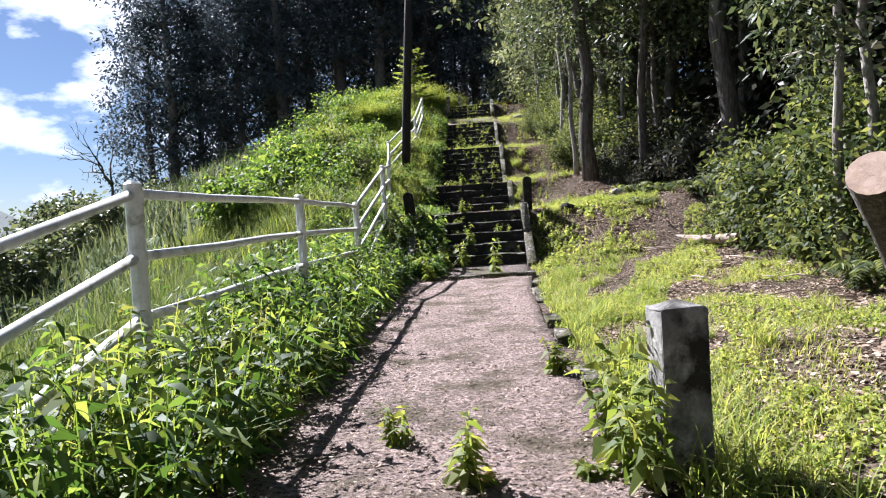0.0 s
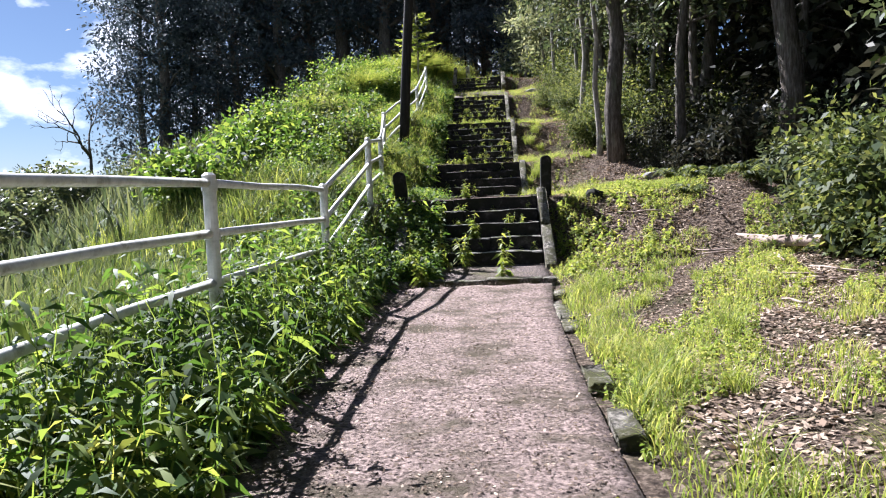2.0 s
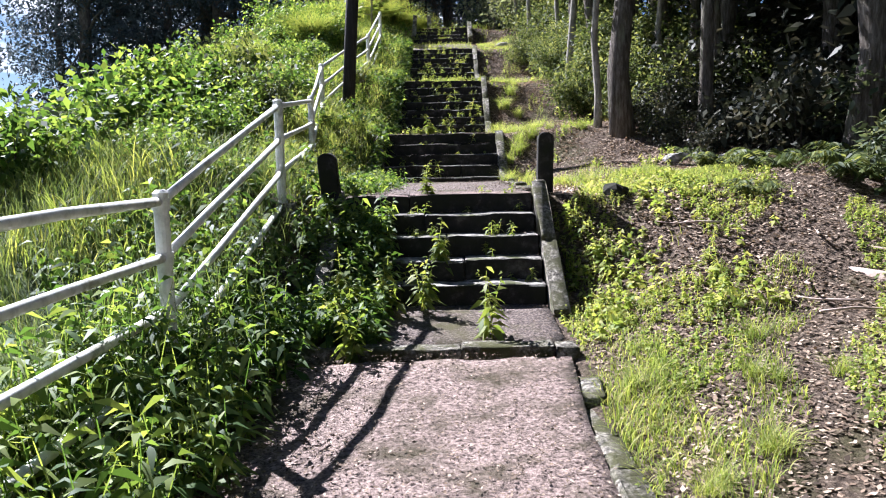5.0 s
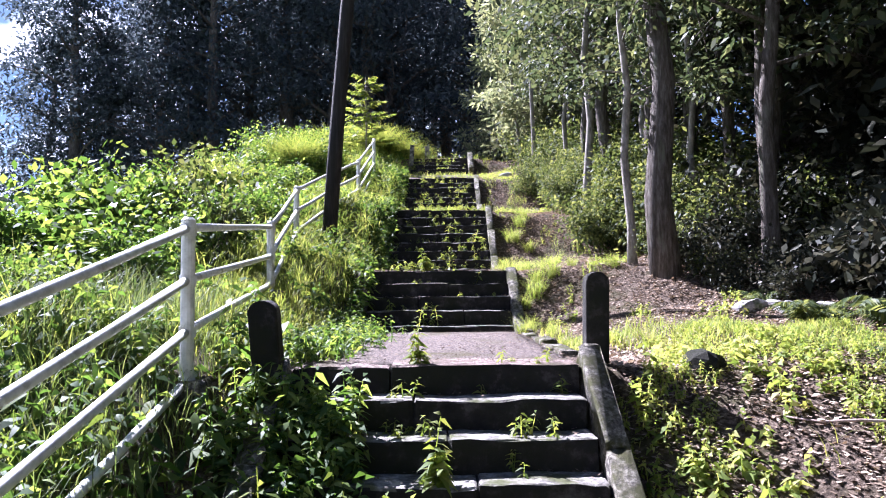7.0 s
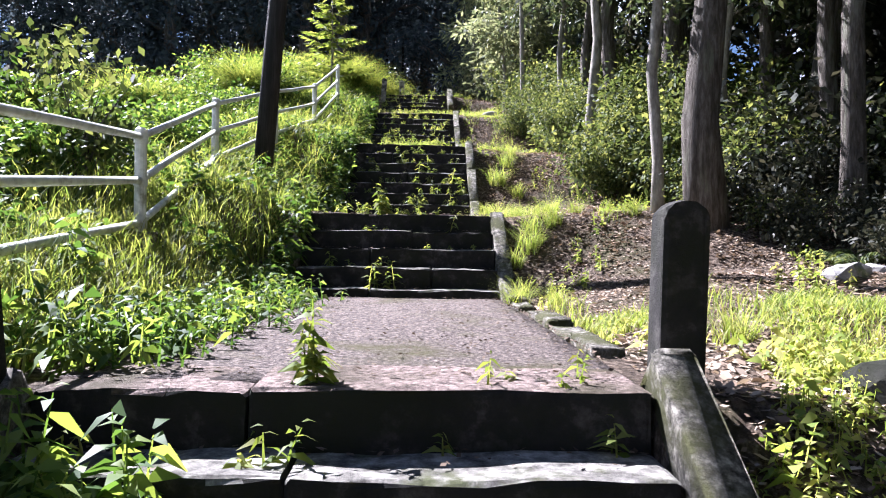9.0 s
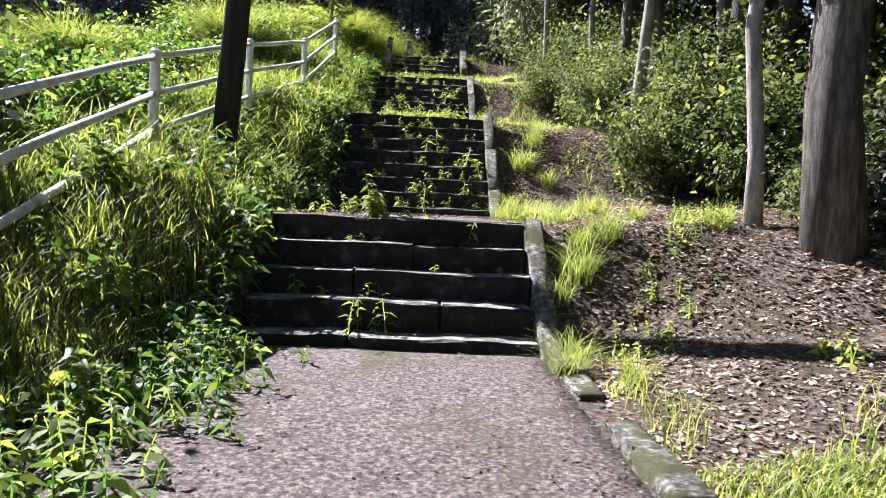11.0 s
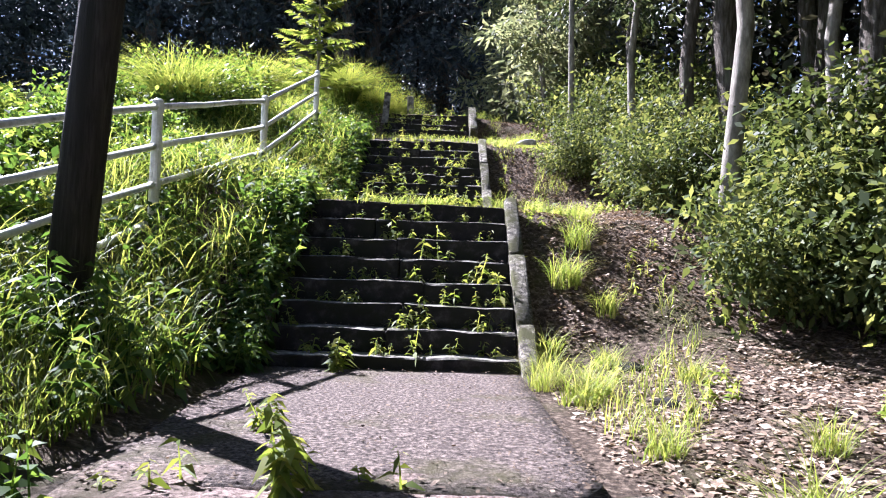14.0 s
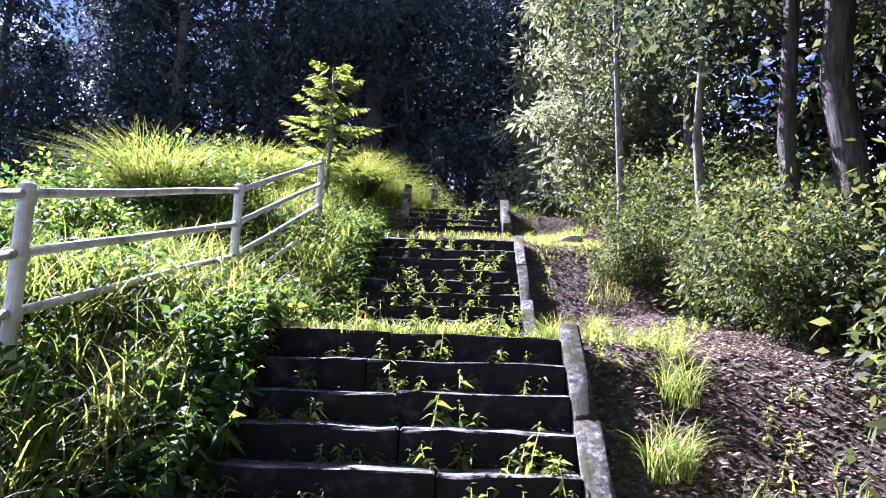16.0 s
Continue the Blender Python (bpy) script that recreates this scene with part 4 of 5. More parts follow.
ph = scatter(9000, lambda y: (xr(y) - WIDE - 1.7, xr(y) - WIDE - 0.28), 16.8, 24, g)
stuff("short_bank_grass", strips_mesh("short_bank_grass", blade_faces(ph, g.uniform(0.1, 0.34, len(ph)), 0.01, g.uniform(0.3, 0.9, len(ph)), g), L_GRASS), "short green grass under the railing", "grass")
pa = scatter(1900, lambda y: (path_left(y) - 1.2, path_left(y) + 0.05), 0.6, 8, g)
stuff("broad_grass", strips_mesh("broad_grass", blade_faces(pa, g.uniform(0.25, 0.6, len(pa)), 0.022, g.uniform(0.4, 1.0, len(pa)), g, 5), L_GRASS), "broad-bladed grass among the verge weeds", "grass")
# right verge
p5 = scatter(34000, lambda y: (np.maximum(path_right(y), 0) + 0.12, path_right(y) + 3.2 + 0 * y), 0.5, 14.5, g, lambda x, y: patch(x, y, 1.3, 3) + 0.5 * np.exp(-(x - path_right(y)) * 1.2) > 0.55)
stuff("verge_grass", strips_mesh("verge_grass", blade_faces(p5, g.uniform(0.04, 0.16, len(p5)) * (0.35 + 0.9 * patch(p5[:, 0], p5[:, 1], 2.6, 4).clip(0, 1.3)), 0.0075, g.uniform(0.3, 0.9, len(p5)), g), L_DRY), "short yellow-green grass on the verge", "grass")
p6 = scatter(15000, lambda y: (path_right(y) + 0.1, path_right(y) + 4.0), 0.8, 17, g, lambda x, y: patch(x, y, 0.9, 5) > 0.5)
stuff("ground_weeds", strips_mesh("ground_weeds", weeds(p6, 0.1, 0.048, g, 6, 0.55), L_DRY), "low yellowish weeds over the verge", "weeds")
pf = scatter(5200, lambda y: (path_right(y) + 0.16, path_right(y) + 0.75), 2.6, 13.6, g, lambda x, y: patch(x, y, 1.6, 12) > 0.35)
stuff("fringe_grass", strips_mesh("fringe_grass", blade_faces(pf, g.uniform(0.1, 0.36, len(pf)) * (0.5 + 0.6 * patch(pf[:, 0], pf[:, 1], 2.3, 1)), 0.008, g.uniform(0.4, 1.1, len(pf)), g, 5), L_DRY), "ragged yellow-green grass hanging over the path's edging", "grass")
pg = scatter(12000, lambda y: (xr(y) + 0.25, xr(y) + 3.6), 16.6, 18.9, g, lambda x, y: patch(x, y, 1.2, 6) > 0.5)
stuff("shelf_grass", strips_mesh("shelf_grass", blade_faces(pg, g.uniform(0.05, 0.16, len(pg)), 0.009, g.uniform(0.4, 1.0, len(pg)), g), L_DRY), "bright short grass on the level ground beside the post", "grass")
pv = scatter(420, lambda y: (xr(y) + 0.3, xr(y) + 2.2), 13.6, 17.2, g, lambda x, y: patch(x, y, 1.5, 2) > 0.45)
stuff("round_leaved_weeds", strips_mesh("round_leaved_weeds", weeds(pv, 0.15, 0.09, g, 7, 0.7), L_DRY), "low round-leaved creepers below the kerb", "weeds")
p7 = scatter(9000, lambda y: (xr(y) + 0.25, xr(y) + 1.6), 15, 42, g, lambda x, y: patch(x, y, 0.9, 7) > 0.75)
stuff("slope_grass", strips_mesh("slope_grass", blade_faces(p7, g.uniform(0.08, 0.3, len(p7)), 0.007, g.uniform(0.3, 0.9, len(p7)), g), L_DRY), "tufts of yellowing grass beside the kerb", "grass")
pw = scatter(2600, lambda y: (xr(y) + 0.25, xr(y) + 3.2), 15, 42, g, lambda x, y: patch(x, y, 1.3, 8) > 0.8)
stuff("slope_weeds", strips_mesh("slope_weeds", weeds(pw, 0.16, 0.07, g, 7, 0.5), L_DRY), "scattered low weeds on the littered slope", "weeds")
# fallen leaves
def litter(pos, size, rng):
    n = len(pos)
    a = rng.uniform(0, 6.28, n)
    way = np.stack([np.cos(a), np.sin(a), rng.uniform(-0.1, 0.45, n)], 1)
    q = pos + [0, 0, 0.012]
    ln = size * rng.uniform(0.5, 1.4, n)
    way = unit(way)
    side = unit(np.cross(way, unit(rng.normal(size=(n, 3)) * 0.25 + [0, 0, 1])))
    L, W = ln[:, None], ln[:, None] * 0.55
    return np.stack([q, q + way * L * 0.45 + side * W * 0.5, q + way * L, q + way * L * 0.5 - side * W * 0.5], 1)


p8 = scatter(125000, lambda y: (xr(y) + 0.15, xr(y) + 5.5), 0.5, 44, g)
stuff("leaf_litter", quads_mesh("leaf_litter", litter(p8, 0.042, g), L_LITTER), "dry brown leaves over the slope", "leaf litter")
pl = scatter(44000, lambda y: (xr(y) + 0.3, xr(y) + 5.0), 4, 36, g, lambda x, y: patch(x, y, 0.7, 14) > 0.25)
stuff("curled_leaves", quads_mesh("curled_leaves", litter(pl, 0.058, g), L_LITTER), "large curled dead leaves over the slope", "leaf litter")
pk = scatter(30000, lambda y: (xr(y) + 0.2, xr(y) + 5.0), 4, 40, g)
stuff("rotting_leaves", quads_mesh("rotting_leaves", litter(pk, 0.05, g), L_BLACK), "dark rotting leaves among the dry ones", "leaf litter")
yy = g.uniform(0.5, 13.4, 14000)
u = np.where(g.uniform(size=len(yy)) < 0.5, g.beta(0.4, 0.9, len(yy)), g.uniform(size=len(yy)))
xx = path_left(yy) + (path_right(yy) - path_left(yy)) * u
stuff("path_litter", quads_mesh("path_litter", litter(np.stack([xx, yy, stair_z(yy) + 0.005], 1), 0.026, g), L_BLACK), "small dead leaves on the path", "leaf litter")
pick = g.uniform(size=len(yy)) < 0.45
stuff("pale_path_litter", quads_mesh("pale_path_litter", litter(np.stack([xx[pick] + 0.03, yy[pick] + 0.04, stair_z(yy[pick]) + 0.005], 1), 0.024, g), L_LITTER), "small dry pale leaves on the path", "leaf litter")
yy = np.concatenate([g.uniform(13.55, 14.7, 400), g.uniform(16.45, 21.2, 2600), g.uniform(22.8, 25.9, 2000)])
xx = xr(yy) - WIDE * g.beta(0.5, 0.6, len(yy))
stuff("landing_litter", quads_mesh("landing_litter", litter(np.stack([xx, yy, stair_z(yy) + 0.012], 1), 0.024, g), L_BLACK), "small dead leaves on the landings", "leaf litter")

tl = []
for y0, tread, count, z0, rise in FLIGHTS[:3]:
    for i in range(count):
        v = -WIDE * g.beta(0.7, 0.7, 120)
        tl.append(np.stack([xr(y0) + v, y0 + i * tread + tread * g.beta(2.2, 1.0, 120) - SKEW * v, np.full(120, z0 + (i + 1) * rise + 0.002)], 1))
stuff("tread_litter", quads_mesh("tread_litter", litter(np.concatenate(tl), 0.035, g), L_BLACK), "dead leaves gathered on the treads", "leaf litter")

# weeds on the treads
tread_pos, tread_high = [], []
for y0, tread, count, z0, rise in FLIGHTS:
    for i in range(count):
        for k in range(int(g.integers(3, 8)) if y0 < 25 else int(g.integers(11, 19))):
            v0, size = -WIDE * g.beta(1.1, 0.9), g.uniform(0.5, 1.0) * (1.9 if g.uniform() < 0.3 else 1.0)
            for q in range(int(g.integers(1, 4))):
                v = min(-0.03, max(-WIDE + 0.03, v0 + g.normal(0, 0.05)))
                tread_pos.append((xr(y0) + v, y0 + i * tread + g.uniform(0.04, tread - 0.05) - SKEW * v, z0 + (i + 1) * rise))
                tread_high.append(size)
tread_pos, tread_high = np.array(tread_pos), np.array(tread_high)
for low, high, tall, leaf in ((0, 0.8, 0.1, 0.075), (0.8, 1.2, 0.15, 0.1), (1.2, 9, 0.25, 0.13)):
    here = tread_pos[(tread_high >= low) & (tread_high < high)]
    stuff("tread_weeds", strips_mesh("tread_weeds", weeds(here, tall, leaf, g, 8, 0.3), L_GRASS), "small weeds sprouting from the treads", "weeds")

# ---------------------------------------------------------------- single plants, logs and rocks
def make_tuft(name, label, count, high, wide, lean, foliage, seed, width=0.012):
    """A clump of arching blades from one root."""
    rng = np.random.default_rng(seed)
    a = rng.uniform(0, 6.28, count)
    r = wide * np.sqrt(rng.uniform(0, 1, count))
    pos = np.stack([np.cos(a) * r, np.sin(a) * r, np.full(count, -0.05)], 1)
    root = tagged(new(name), label, "grass clump")
    tagged(part("blades", strips_mesh("blades", blade_faces(pos, high * rng.uniform(0.5, 1.1, count), width, lean * rng.uniform(0.5, 1.3, count), rng, 6), foliage), root), kind="stuff")
    return root


pampas = set_tree(make_tuft("pampas_clump", "tall arching clump of bright grass", 1500, 1.75, 0.42, 0.95, L_GRASS, 401, 0.018), -3.0, 33.4, float(ground_z(-3.0, 33.4)))
tagged(pampas, group="tall arching grass clumps")
more(pampas, [(-0.6, 40.3, 30, 0.9), (0.2, 41.2, 150, 0.8), (-1.4, 41.6, 200, 1.0), (-2.6, 37.5, 99, 0.9), (0.9, 42.2, 10, 0.7), (-4.2, 28.0, 10, 0.8)], 0.0)
tuft = set_tree(make_tuft("grass_tuft", "tuft of yellow-green grass by the kerb", 130, 0.42, 0.12, 0.75, L_DRY, 402, 0.006), xr(22.4) + 0.5, 22.3, float(ground_z(xr(22.4) + 0.5, 22.3)))
tagged(tuft, group="grass tufts")
trng = np.random.default_rng(44)
spots = [(xr(21) + 0.15, 20.9, 10, 1.1), (xr(21.4) + 0.22, 21.3, 70, 1.0), (xr(21.9) + 0.22, 21.8, 130, 0.9), (xr(25.8) + 0.22, 25.7, 190, 1.2), (xr(26.3) + 0.28, 26.2, 250, 1.0), (xr(27.2) + 0.55, 27.0, 310, 1.3), (xr(27.6) + 0.8, 27.6, 20, 1.3), (xr(24.9) + 0.3, 24.8, 80, 1.3), (xr(22.2) + 0.4, 22.0, 50, 1.25), (xr(22.6) + 0.75, 22.4, 150, 1.2), (xr(20.6) + 0.1, 20.7, 0, 0.9), (xr(20.4) + 0.45, 20.4, 40, 0.7), (xr(25.5) + 0.1, 25.4, 30, 1.0), (xr(25.1) + 0.45, 25.0, 90, 1.0), (xr(28.6), 28.5, 70, 0.9), (xr(28.8) + 0.5, 29.2, 10, 0.9), (xr(31.0) + 0.2, 31.0, 20, 1.0), (xr(30.6) + 0.7, 30.4, 120, 1.0), (2.35, 11.3, 0, 0.8), (2.7, 9.5, 90, 0.9), (1.9, 12.6, 20, 0.7), (2.2, 6.2, 60, 0.8), (xr(40) + 0.4, 40.3, 10, 1.0), (xr(40) + 0.9, 41.0, 10, 1.2), (xr(27) + 0.9, 26.6, 200, 1.0), (xr(24) + 1.2, 23.2, 100, 0.8)]
for k in range(26):
    y = trng.uniform(4, 34)
    spots.append((max(xr(y), path_right(y)) + 0.3 + trng.exponential(0.9), y, trng.uniform(0, 360), trng.uniform(0.4, 0.9)))
more(tuft, spots, 0.0)


def make_fern(seed):
    """A rosette of drooping fronds, each a rib with paired leaflets."""
    rng = np.random.default_rng(seed)
    root = tagged(new("fern"), "drooping pale green fern at the wood's edge", "fern", group="ferns at the wood's edge")
    pos, way, ln = [], [], []
    for i in range(13):
        a = i * 2.4 + rng.uniform(-0.3, 0.3)
        reach, up = rng.uniform(0.5, 0.9), rng.uniform(0.4, 0.8)
        for s in np.linspace(0.15, 1, 20):
            c = np.array([math.cos(a) * reach * s, math.sin(a) * reach * s, up * (s * 1.7 - s ** 2 * 1.5)])
            for sd in (-1, 1):
                pos.append(c)
                way.append([-math.sin(a) * sd + 0.5 * math.cos(a), math.cos(a) * sd + 0.5 * math.sin(a), -0.25])
                ln.append(0.24 * (1.05 - s) + 0.02)
    ln = np.array(ln)
    tagged(part("fronds", strips_mesh("fronds", leaf_faces(np.array(pos), np.array(way), ln, ln * 0.25, rng, 0.3), L_BUSH), root), kind="stuff")
    return root


fern = set_tree(make_fern(55), 5.3, 17.3, float(ground_z(5.3, 17.3)))
more(fern, [(5.9, 16.2, 40, 1.1), (5.0, 18.4, 90, 0.8), (6.3, 15.0, 10, 1.0), (5.7, 13.2, 200, 1.0), (6.4, 12.0, 130, 1.2), (5.6, 10.6, 60, 1.1), (6.1, 9.2, 20, 1.2), (5.0, 8.3, 99, 1.1), (5.5, 6.9, 250, 1.2), (4.6, 6.0, 300, 0.9), (6.9, 18.0, 15, 1.0), (7.1, 13.9, 77, 1.2), (4.5, 16.0, 15, 0.6), (5.4, 20.3, 300, 0.6)], 0.0)


def make_sapling():
    """A young feathery tree in level tiers."""
    rng = np.random.default_rng(66)
    root = tagged(new("sapling"), "young bright green feathery tree above the railing", "tree")
    v, f = tube([(0, 0, -0.2), (0.05, 0, 1.4), (0, 0.05, 2.9)], [0.04, 0.03, 0.008], 8)
    part("trunk", mesh_of("trunk", v, f, M_PALE, True), root)
    pos, way, ln, limbs = [], [], [], []
    for i in range(34):
        z = 0.5 + 2.4 * i / 34
        a = i * 2.4 + rng.uniform(-0.4, 0.4)
        reach = (1.25 - 0.34 * z) * rng.uniform(0.8, 1.15) + 0.15
        d = np.array([math.cos(a), math.sin(a), 0.18])
        limbs.append(tube([Vector((0, 0, z)), Vector(d * reach) + Vector((0, 0, z))], [0.012, 0.003], 5))
        for s in np.linspace(0.2, 1, 16):
            for sd in (-1, 1):
                pos.append(np.array([0, 0, z]) + d * reach * s)
                way.append([-math.sin(a) * sd + 0.7 * math.cos(a), math.cos(a) * sd + 0.7 * math.sin(a), rng.normal(0, 0.15)])
                ln.append(0.26 * (1.1 - 0.6 * s))
    v, f = join(limbs)
    tagged(part("limbs", mesh_of("limbs", v, f, M_PALE, True), root), kind="stuff")
    ln = np.array(ln)
    tagged(part("foliage", strips_mesh("foliage", leaf_faces(np.array(pos), np.array(way), ln, ln * 0.35, rng, 0.25), L_GRASS), root), kind="stuff")
    return root


set_tree(make_sapling(), -1.15, 38.4, float(ground_z(-1.15, 38.4)) + 0.1, 0, 1.15)


def make_log(points, radii, label, name, bark, seed):
    rng = np.random.default_rng(seed)
    root = tagged(new(name), label, "log")
    v, f = tube(points, radii, 16, rng, 0.04, False)
    part("bark", mesh_of("bark", v, f, bark, True), root)
    for end, r in ((0, radii[0]), (-1, radii[-1])):
        d = (Vector(points[1]) - Vector(points[0])).normalized() if end == 0 else (Vector(points[-2]) - Vector(points[-1])).normalized()
        c = Vector(points[end])
        v, f = tube([c - d * 0.004, c + d * 0.03], [r * 0.99, r * 0.97], 16)
        part("cut_end", mesh_of("cut_end", v, f, M_CUT, False), root)
    return root


make_log([(4.05, 6.7, 1.42), (4.65, 7.3, 0.85), (5.3, 7.9, 0.1)], [0.25, 0.26, 0.28], "thick leaning log with a pale sawn end", "sawn_log", M_BARK, 71)
make_log([(4.35, 14.6, 0.62), (4.9, 13.8, 0.56), (5.3, 12.9, 0.6)], [0.07, 0.09, 0.08], "bleached fallen branch among dead leaves", "fallen_branch", M_DEAD, 72)


def make_rock(x, y, r, seed, label="pale angular rock among leaves"):
    rng = np.random.default_rng(seed)
    bm = bmesh.new()
    bmesh.ops.create_icosphere(bm, subdivisions=2, radius=r)
    ph = rng.uniform(0, 6, 3)
    for q in bm.verts:
        k = 1 + 0.22 * math.sin(q.co.x / r * 3 + ph[0]) + 0.18 * math.sin(q.co.y / r * 4 + ph[1])
        q.co = Vector((q.co.x * k * 1.3, q.co.y * k, q.co.z * k * 0.6))
    ob = new("rock", bm_mesh("rock", bm, M_STEP if x < 3.2 else M_ROCK, False))
    ob.matrix_basis = pose(x, y, float(ground_z(x, y)) + r * 0.15, 0, 0, rng.uniform(0, 360))
    return tagged(ob, label, "rock", group="rocks on the slope")


for i, (x, y, r) in enumerate([(4.85, 19.6, 0.2), (5.15, 19.2, 0.16), (5.3, 19.9, 0.13), (2.85, 16.35, 0.17), (5.5, 18.9, 0.14), (xr(26) + 0.9, 25.6, 0.09), (xr(24.6) + 0.8, 24.4, 0.07), (xr(36) + 1.3, 36.5, 0.2)]):
    make_rock(x, y, r, 80 + i, "dark mossy stone beside the steps" if x < 3 else "pale angular rock among leaves")


def make_bare_tree(seed):
    """A leafless tree with forking twigs."""
    rng = np.random.default_rng(seed)
    root = tagged(new("bare_tree"), "leafless grey tree standing in scrub", "tree", group="leafless trees")
    twigs = []

    def grow(a, d, ln, r, depth):
        b = a + d * ln
        m = a.lerp(b, 0.5) + Vector(rng.normal(0, ln * 0.06, 3))
        twigs.append((depth, tube([a, m, b], [r, r * 0.8, r * 0.6], 6 if depth < 2 else 4)))
        if depth < 5:
            for k in range(2 if depth else 3):
                grow(b, (d + Vector(rng.normal(0, 0.5, 3)) + Vector((0, 0, 0.12))).normalized(), ln * rng.uniform(0.6, 0.8), r * 0.6, depth + 1)

    grow(Vector((0, 0, -0.3)), Vector((0.1, 0, 1)), 2.0, 0.13, 0)
    v, f = join([q for dd, q in twigs if dd == 0])
    part("trunk", mesh_of("trunk", v, f, M_BARK, True), root)
    v, f = join([q for dd, q in twigs if dd > 0])
    tagged(part("twigs", mesh_of("twigs", v, f, M_BARK, True), root), kind="stuff")
    return root


bare = set_tree(make_bare_tree(91), -18.5, 40, float(ground_z(-18.5, 40)))
more(bare, [(-38, 58, 90, 0.9), (-41, 61, 190, 1.0), (-35, 66, 10, 0.9), (-46, 64, 50, 1.1)])
srng = np.random.default_rng(92)
spots = []
for k in range(60):
    y = srng.uniform(14, 75)
    spots.append((-8.5 - 0.2 * y - srng.exponential(7), y, srng.uniform(0, 360), srng.uniform(0.8, 1.7)))
for k in range(46):
    x = srng.uniform(-26, 12)
    spots.append((x, srng.uniform(52, 58) if abs(x - 2) > 3.5 else srng.uniform(74, 80), srng.uniform(0, 360), srng.uniform(1.2, 2.2)))
more(bush_d, spots, 0.1)


def make_hill(x0, x1, y, high, label):
    xs = np.linspace(x0, x1, 60)
    top = high * (0.65 + 0.25 * np.sin(xs * 0.013 + 1) + 0.1 * np.sin(xs * 0.05) + 0.04 * np.sin(xs * 0.21))
    v, f = [], []
    for i, x in enumerate(xs):
        v += [(x, y - 90, -12), (x, y, float(top[i])), (x, y + 90, -12)]
    for i in range(59):
        for k in range(2):
            a = i * 3 + k
            f.append((a, a + 3, a + 4, a + 1))
    return tagged(new("backdrop", mesh_of("backdrop", v, f, M_HILL, True)), label, "hill", kind="structure")


make_hill(-700, 100, 520, 40, "distant low wooded hills under the sky")


# grass on the grown-over landings
yy = np.concatenate([g.uniform(28.0, 31.5, 1800), g.uniform(28.0, 28.5, 1500), g.uniform(34.1, 38.5, 1500), g.uniform(39.9, 44, 1600)])
xx = xr(yy) - WIDE * g.uniform(-0.05, 1.05, len(yy))
pp = np.stack([xx, yy, stair_z(yy) - 0.02], 1)
stuff("landing_grass", strips_mesh("landing_grass", blade_faces(pp[patch(pp[:, 0], pp[:, 1], 2.2, 6) > 0.5], g.uniform(0.05, 0.2, int((patch(pp[:, 0], pp[:, 1], 2.2, 6) > 0.5).sum())), 0.01, 0.6, g), L_DRY), "short bright grass over the upper landings", "grass")


def make_weed_plant(x, y, z, high, leaf, label, seed):
    """One leafy weed: several stems with drooping pointed leaves."""
    rng = np.random.default_rng(seed)
    pos = np.array([[0, 0, 0]] * 5) + rng.normal(0, 0.035, (5, 3)) * [1, 1, 0]
    root = tagged(new("weed_plant"), label, "weed", group="single weeds on the path")
    tagged(part("leaves", strips_mesh("leaves", weeds(pos, high, leaf * 1.15, rng, 16, 0.42), L_GRASS), root), kind="stuff")
    root.matrix_basis = Matrix.Translation((x, y, z))
    return root


for i, (x, y, z, h, lf) in enumerate([(0.06, 3.25, 0.0, 0.3, 0.11), (-0.34, 3.95, 0.0, 0.2, 0.08), (0.8, 3.3, 0.0, 0.6, 0.11), (0.84, 3.1, 0.0, 0.5, 0.11), (0.78, 3.5, 0.0, 0.6, 0.11), (0.84, 3.75, 0.0, 0.5, 0.11), (0.8, 5.45, 0.02, 0.22, 0.1), (0.6, 3.25, 0.0, 0.1, 0.06), (0.91, 13.75, 0.16, 0.55, 0.13), (-0.3, 13.4, 0.1, 0.4, 0.12), (0.45, 16.35, 1.37, 0.3, 0.09), (0.35, 14.55, 0.3, 0.5, 0.12), (0.0, 14.6, 0.3, 0.5, 0.12), (0.55, 15.25, 0.69, 0.4, 0.12), (0.73, 22.7, 2.33, 0.35, 0.11), (0.5, 23.75, 2.33, 0.2, 0.08), (-0.35, 14.3, 0.22, 0.55, 0.15), (-0.5, 14.7, 0.3, 0.6, 0.15), (-0.45, 13.9, 0.15, 0.45, 0.14), (0.66, 25.9, 2.34, 0.3, 0.1)]):
    make_weed_plant(x, y, z, h, lf, "leafy green weed growing through the concrete", 500 + i)

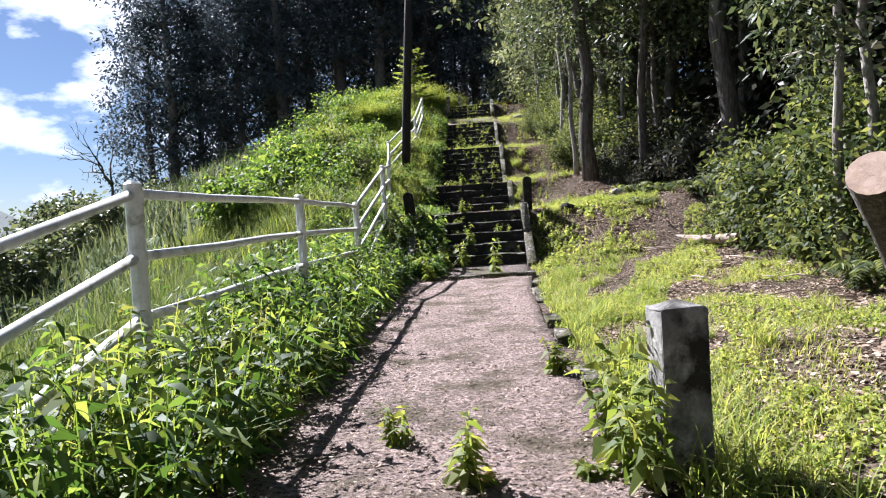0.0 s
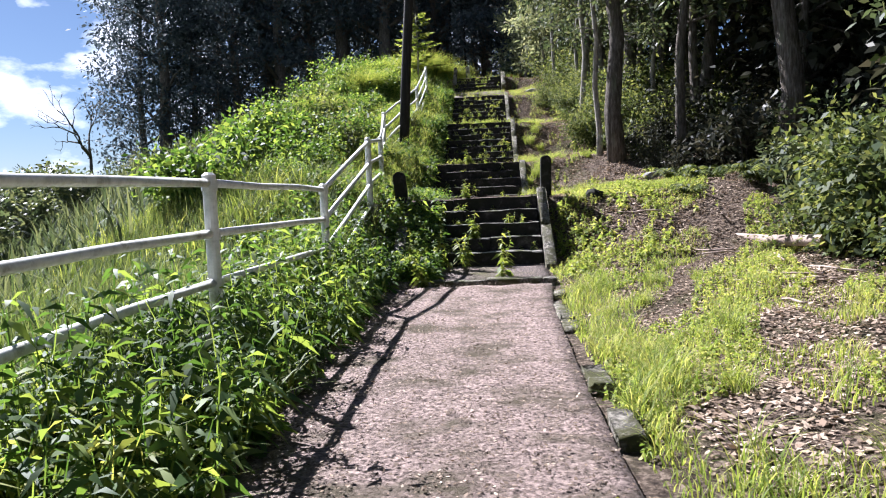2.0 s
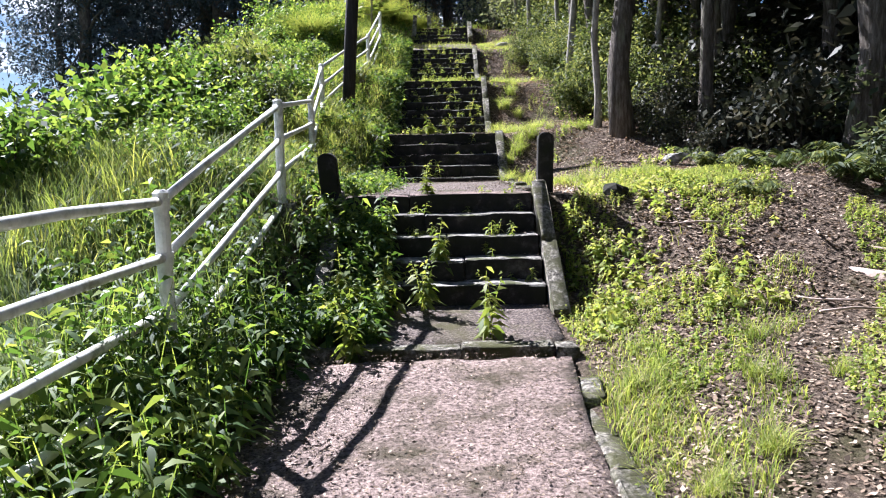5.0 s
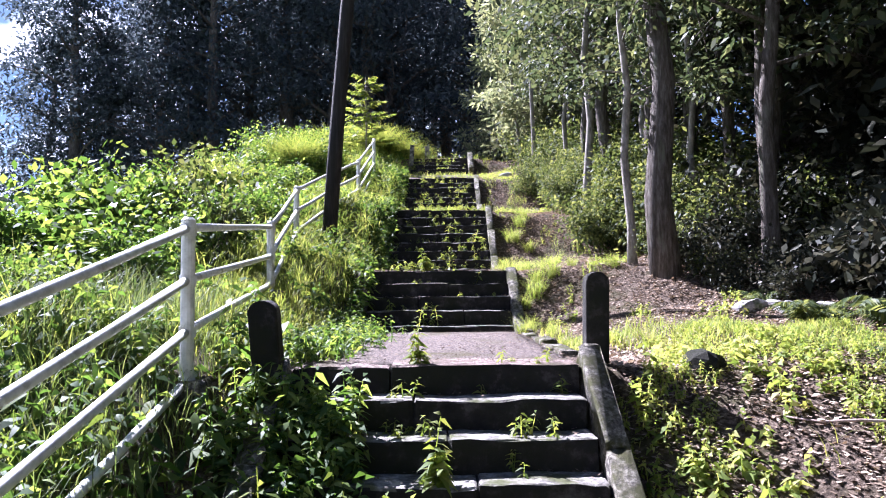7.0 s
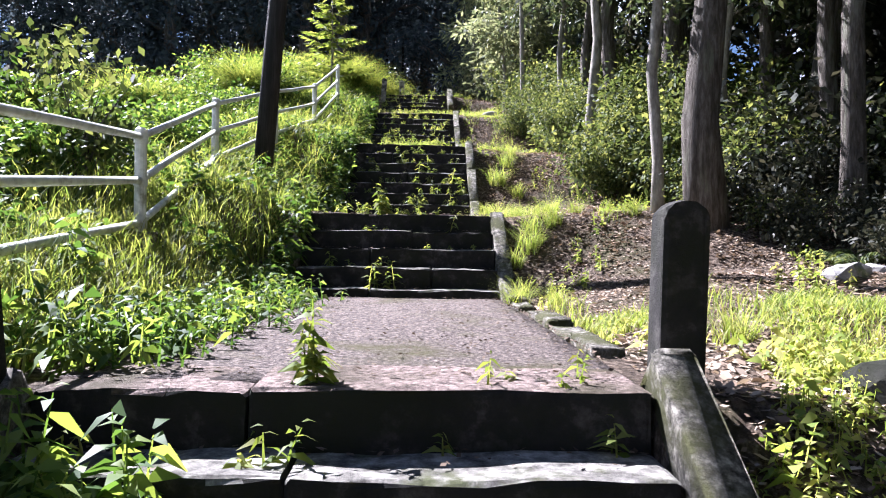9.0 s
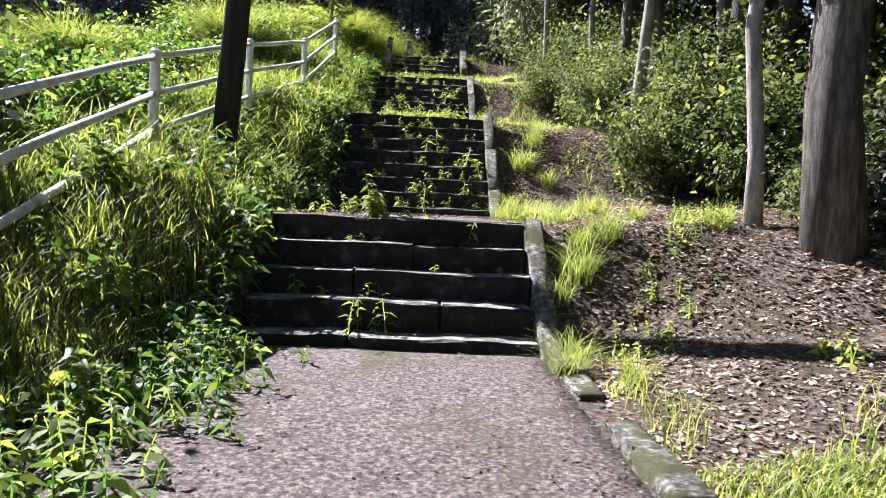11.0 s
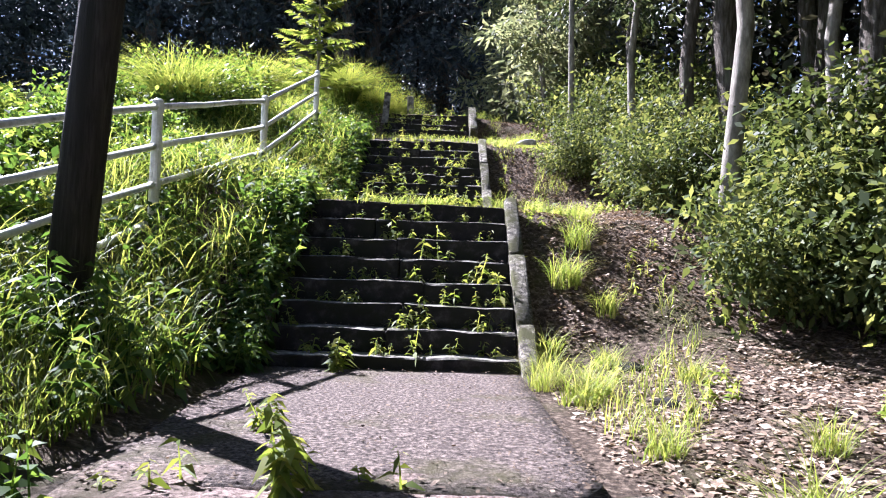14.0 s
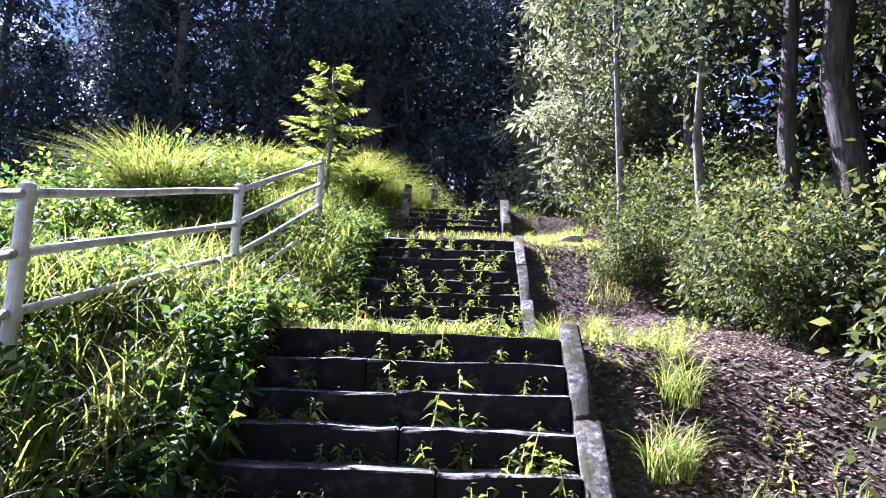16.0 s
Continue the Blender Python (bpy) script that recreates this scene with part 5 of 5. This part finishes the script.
# dead sticks on the verge
def make_stick(x, y, ln, turn, seed):
    rng = np.random.default_rng(seed)
    pts = [Vector((ln * (s - 0.5), rng.normal(0, 0.03), rng.normal(0.02, 0.015))) for s in (0, 0.35, 0.7, 1)]
    v, f = tube(pts, [0.014, 0.012, 0.01, 0.006], 6)
    ob = new("stick", mesh_of("stick", v, f, M_DEAD, True))
    ob.matrix_basis = pose(x, y, float(ground_z(x, y)) + 0.02, 0, 0, turn)
    return tagged(ob, "dry fallen stick on the leaf litter", "stick", group="fallen sticks")


krng = np.random.default_rng(95)
for i in range(26):
    make_stick(krng.uniform(3.4, 5.6), krng.uniform(7.5, 15.5), krng.uniform(0.3, 1.0), krng.uniform(0, 180), 600 + i)


def make_rusty_panel(x, y, z):
    """A low ribbed sheet of rusty metal between two stakes."""
    root = tagged(new("rusty_panel"), "low rusty red metal sheet by the track", "panel")
    v, f = [], []
    for i in range(25):
        px, off = -0.6 + 0.05 * i, 0.02 * (i % 2)
        v += [(px, off, 0.1), (px, off, 0.75), (px, off + 0.006, 0.75), (px, off + 0.006, 0.1)]
    for i in range(24):
        for k in range(4):
            a, b = i * 4 + k, i * 4 + (k + 1) % 4
            f.append((a, b, b + 4, a + 4))
    part("sheet", mesh_of("sheet", v, f, M_RUST), root)
    for px in (-0.55, 0.55):
        v, f = tube([(px, 0.05, -0.3), (px, 0.05, 0.85)], [0.025, 0.022], 8)
        part("stake", mesh_of("stake", v, f, M_BARK), root)
    root.matrix_basis = pose(x, y, z, 0, 0, -10)
    return root


make_rusty_panel(4.4, 47.0, float(ground_z(4.4, 47.0)) + 0.3)


# moss and short grass on the mound beside the upper steps, and rank growth down the open slope
pm = scatter(7000, lambda y: (xr(y) + 0.3, xr(y) + 2.2), 33.5, 39, g, lambda x, y: patch(x, y, 1.2, 11) > 0.55)
stuff("moss", strips_mesh("moss", blade_faces(pm, g.uniform(0.03, 0.09, len(pm)), 0.014, 0.6, g, 3), L_DRY), "yellow-green moss and short grass on the mound", "moss")
ps = scatter(9000, lambda y: (xr(y) - WIDE - 26, xr(y) - WIDE - 5), 12, 55, g)
stuff("rank_growth", strips_mesh("rank_growth", blade_faces(ps, g.uniform(0.5, 1.3, len(ps)), 0.07, g.uniform(0.2, 0.8, len(ps)), g, 3), L_MID), "rank growth down the open slope", "undergrowth")

# bring the plan to its true size
for ob in list(scene.objects):
    if ob.parent is None and ob.type in {"MESH", "EMPTY"}:
        ob.matrix_basis = Matrix.Scale(SIZE, 4) @ ob.matrix_basis
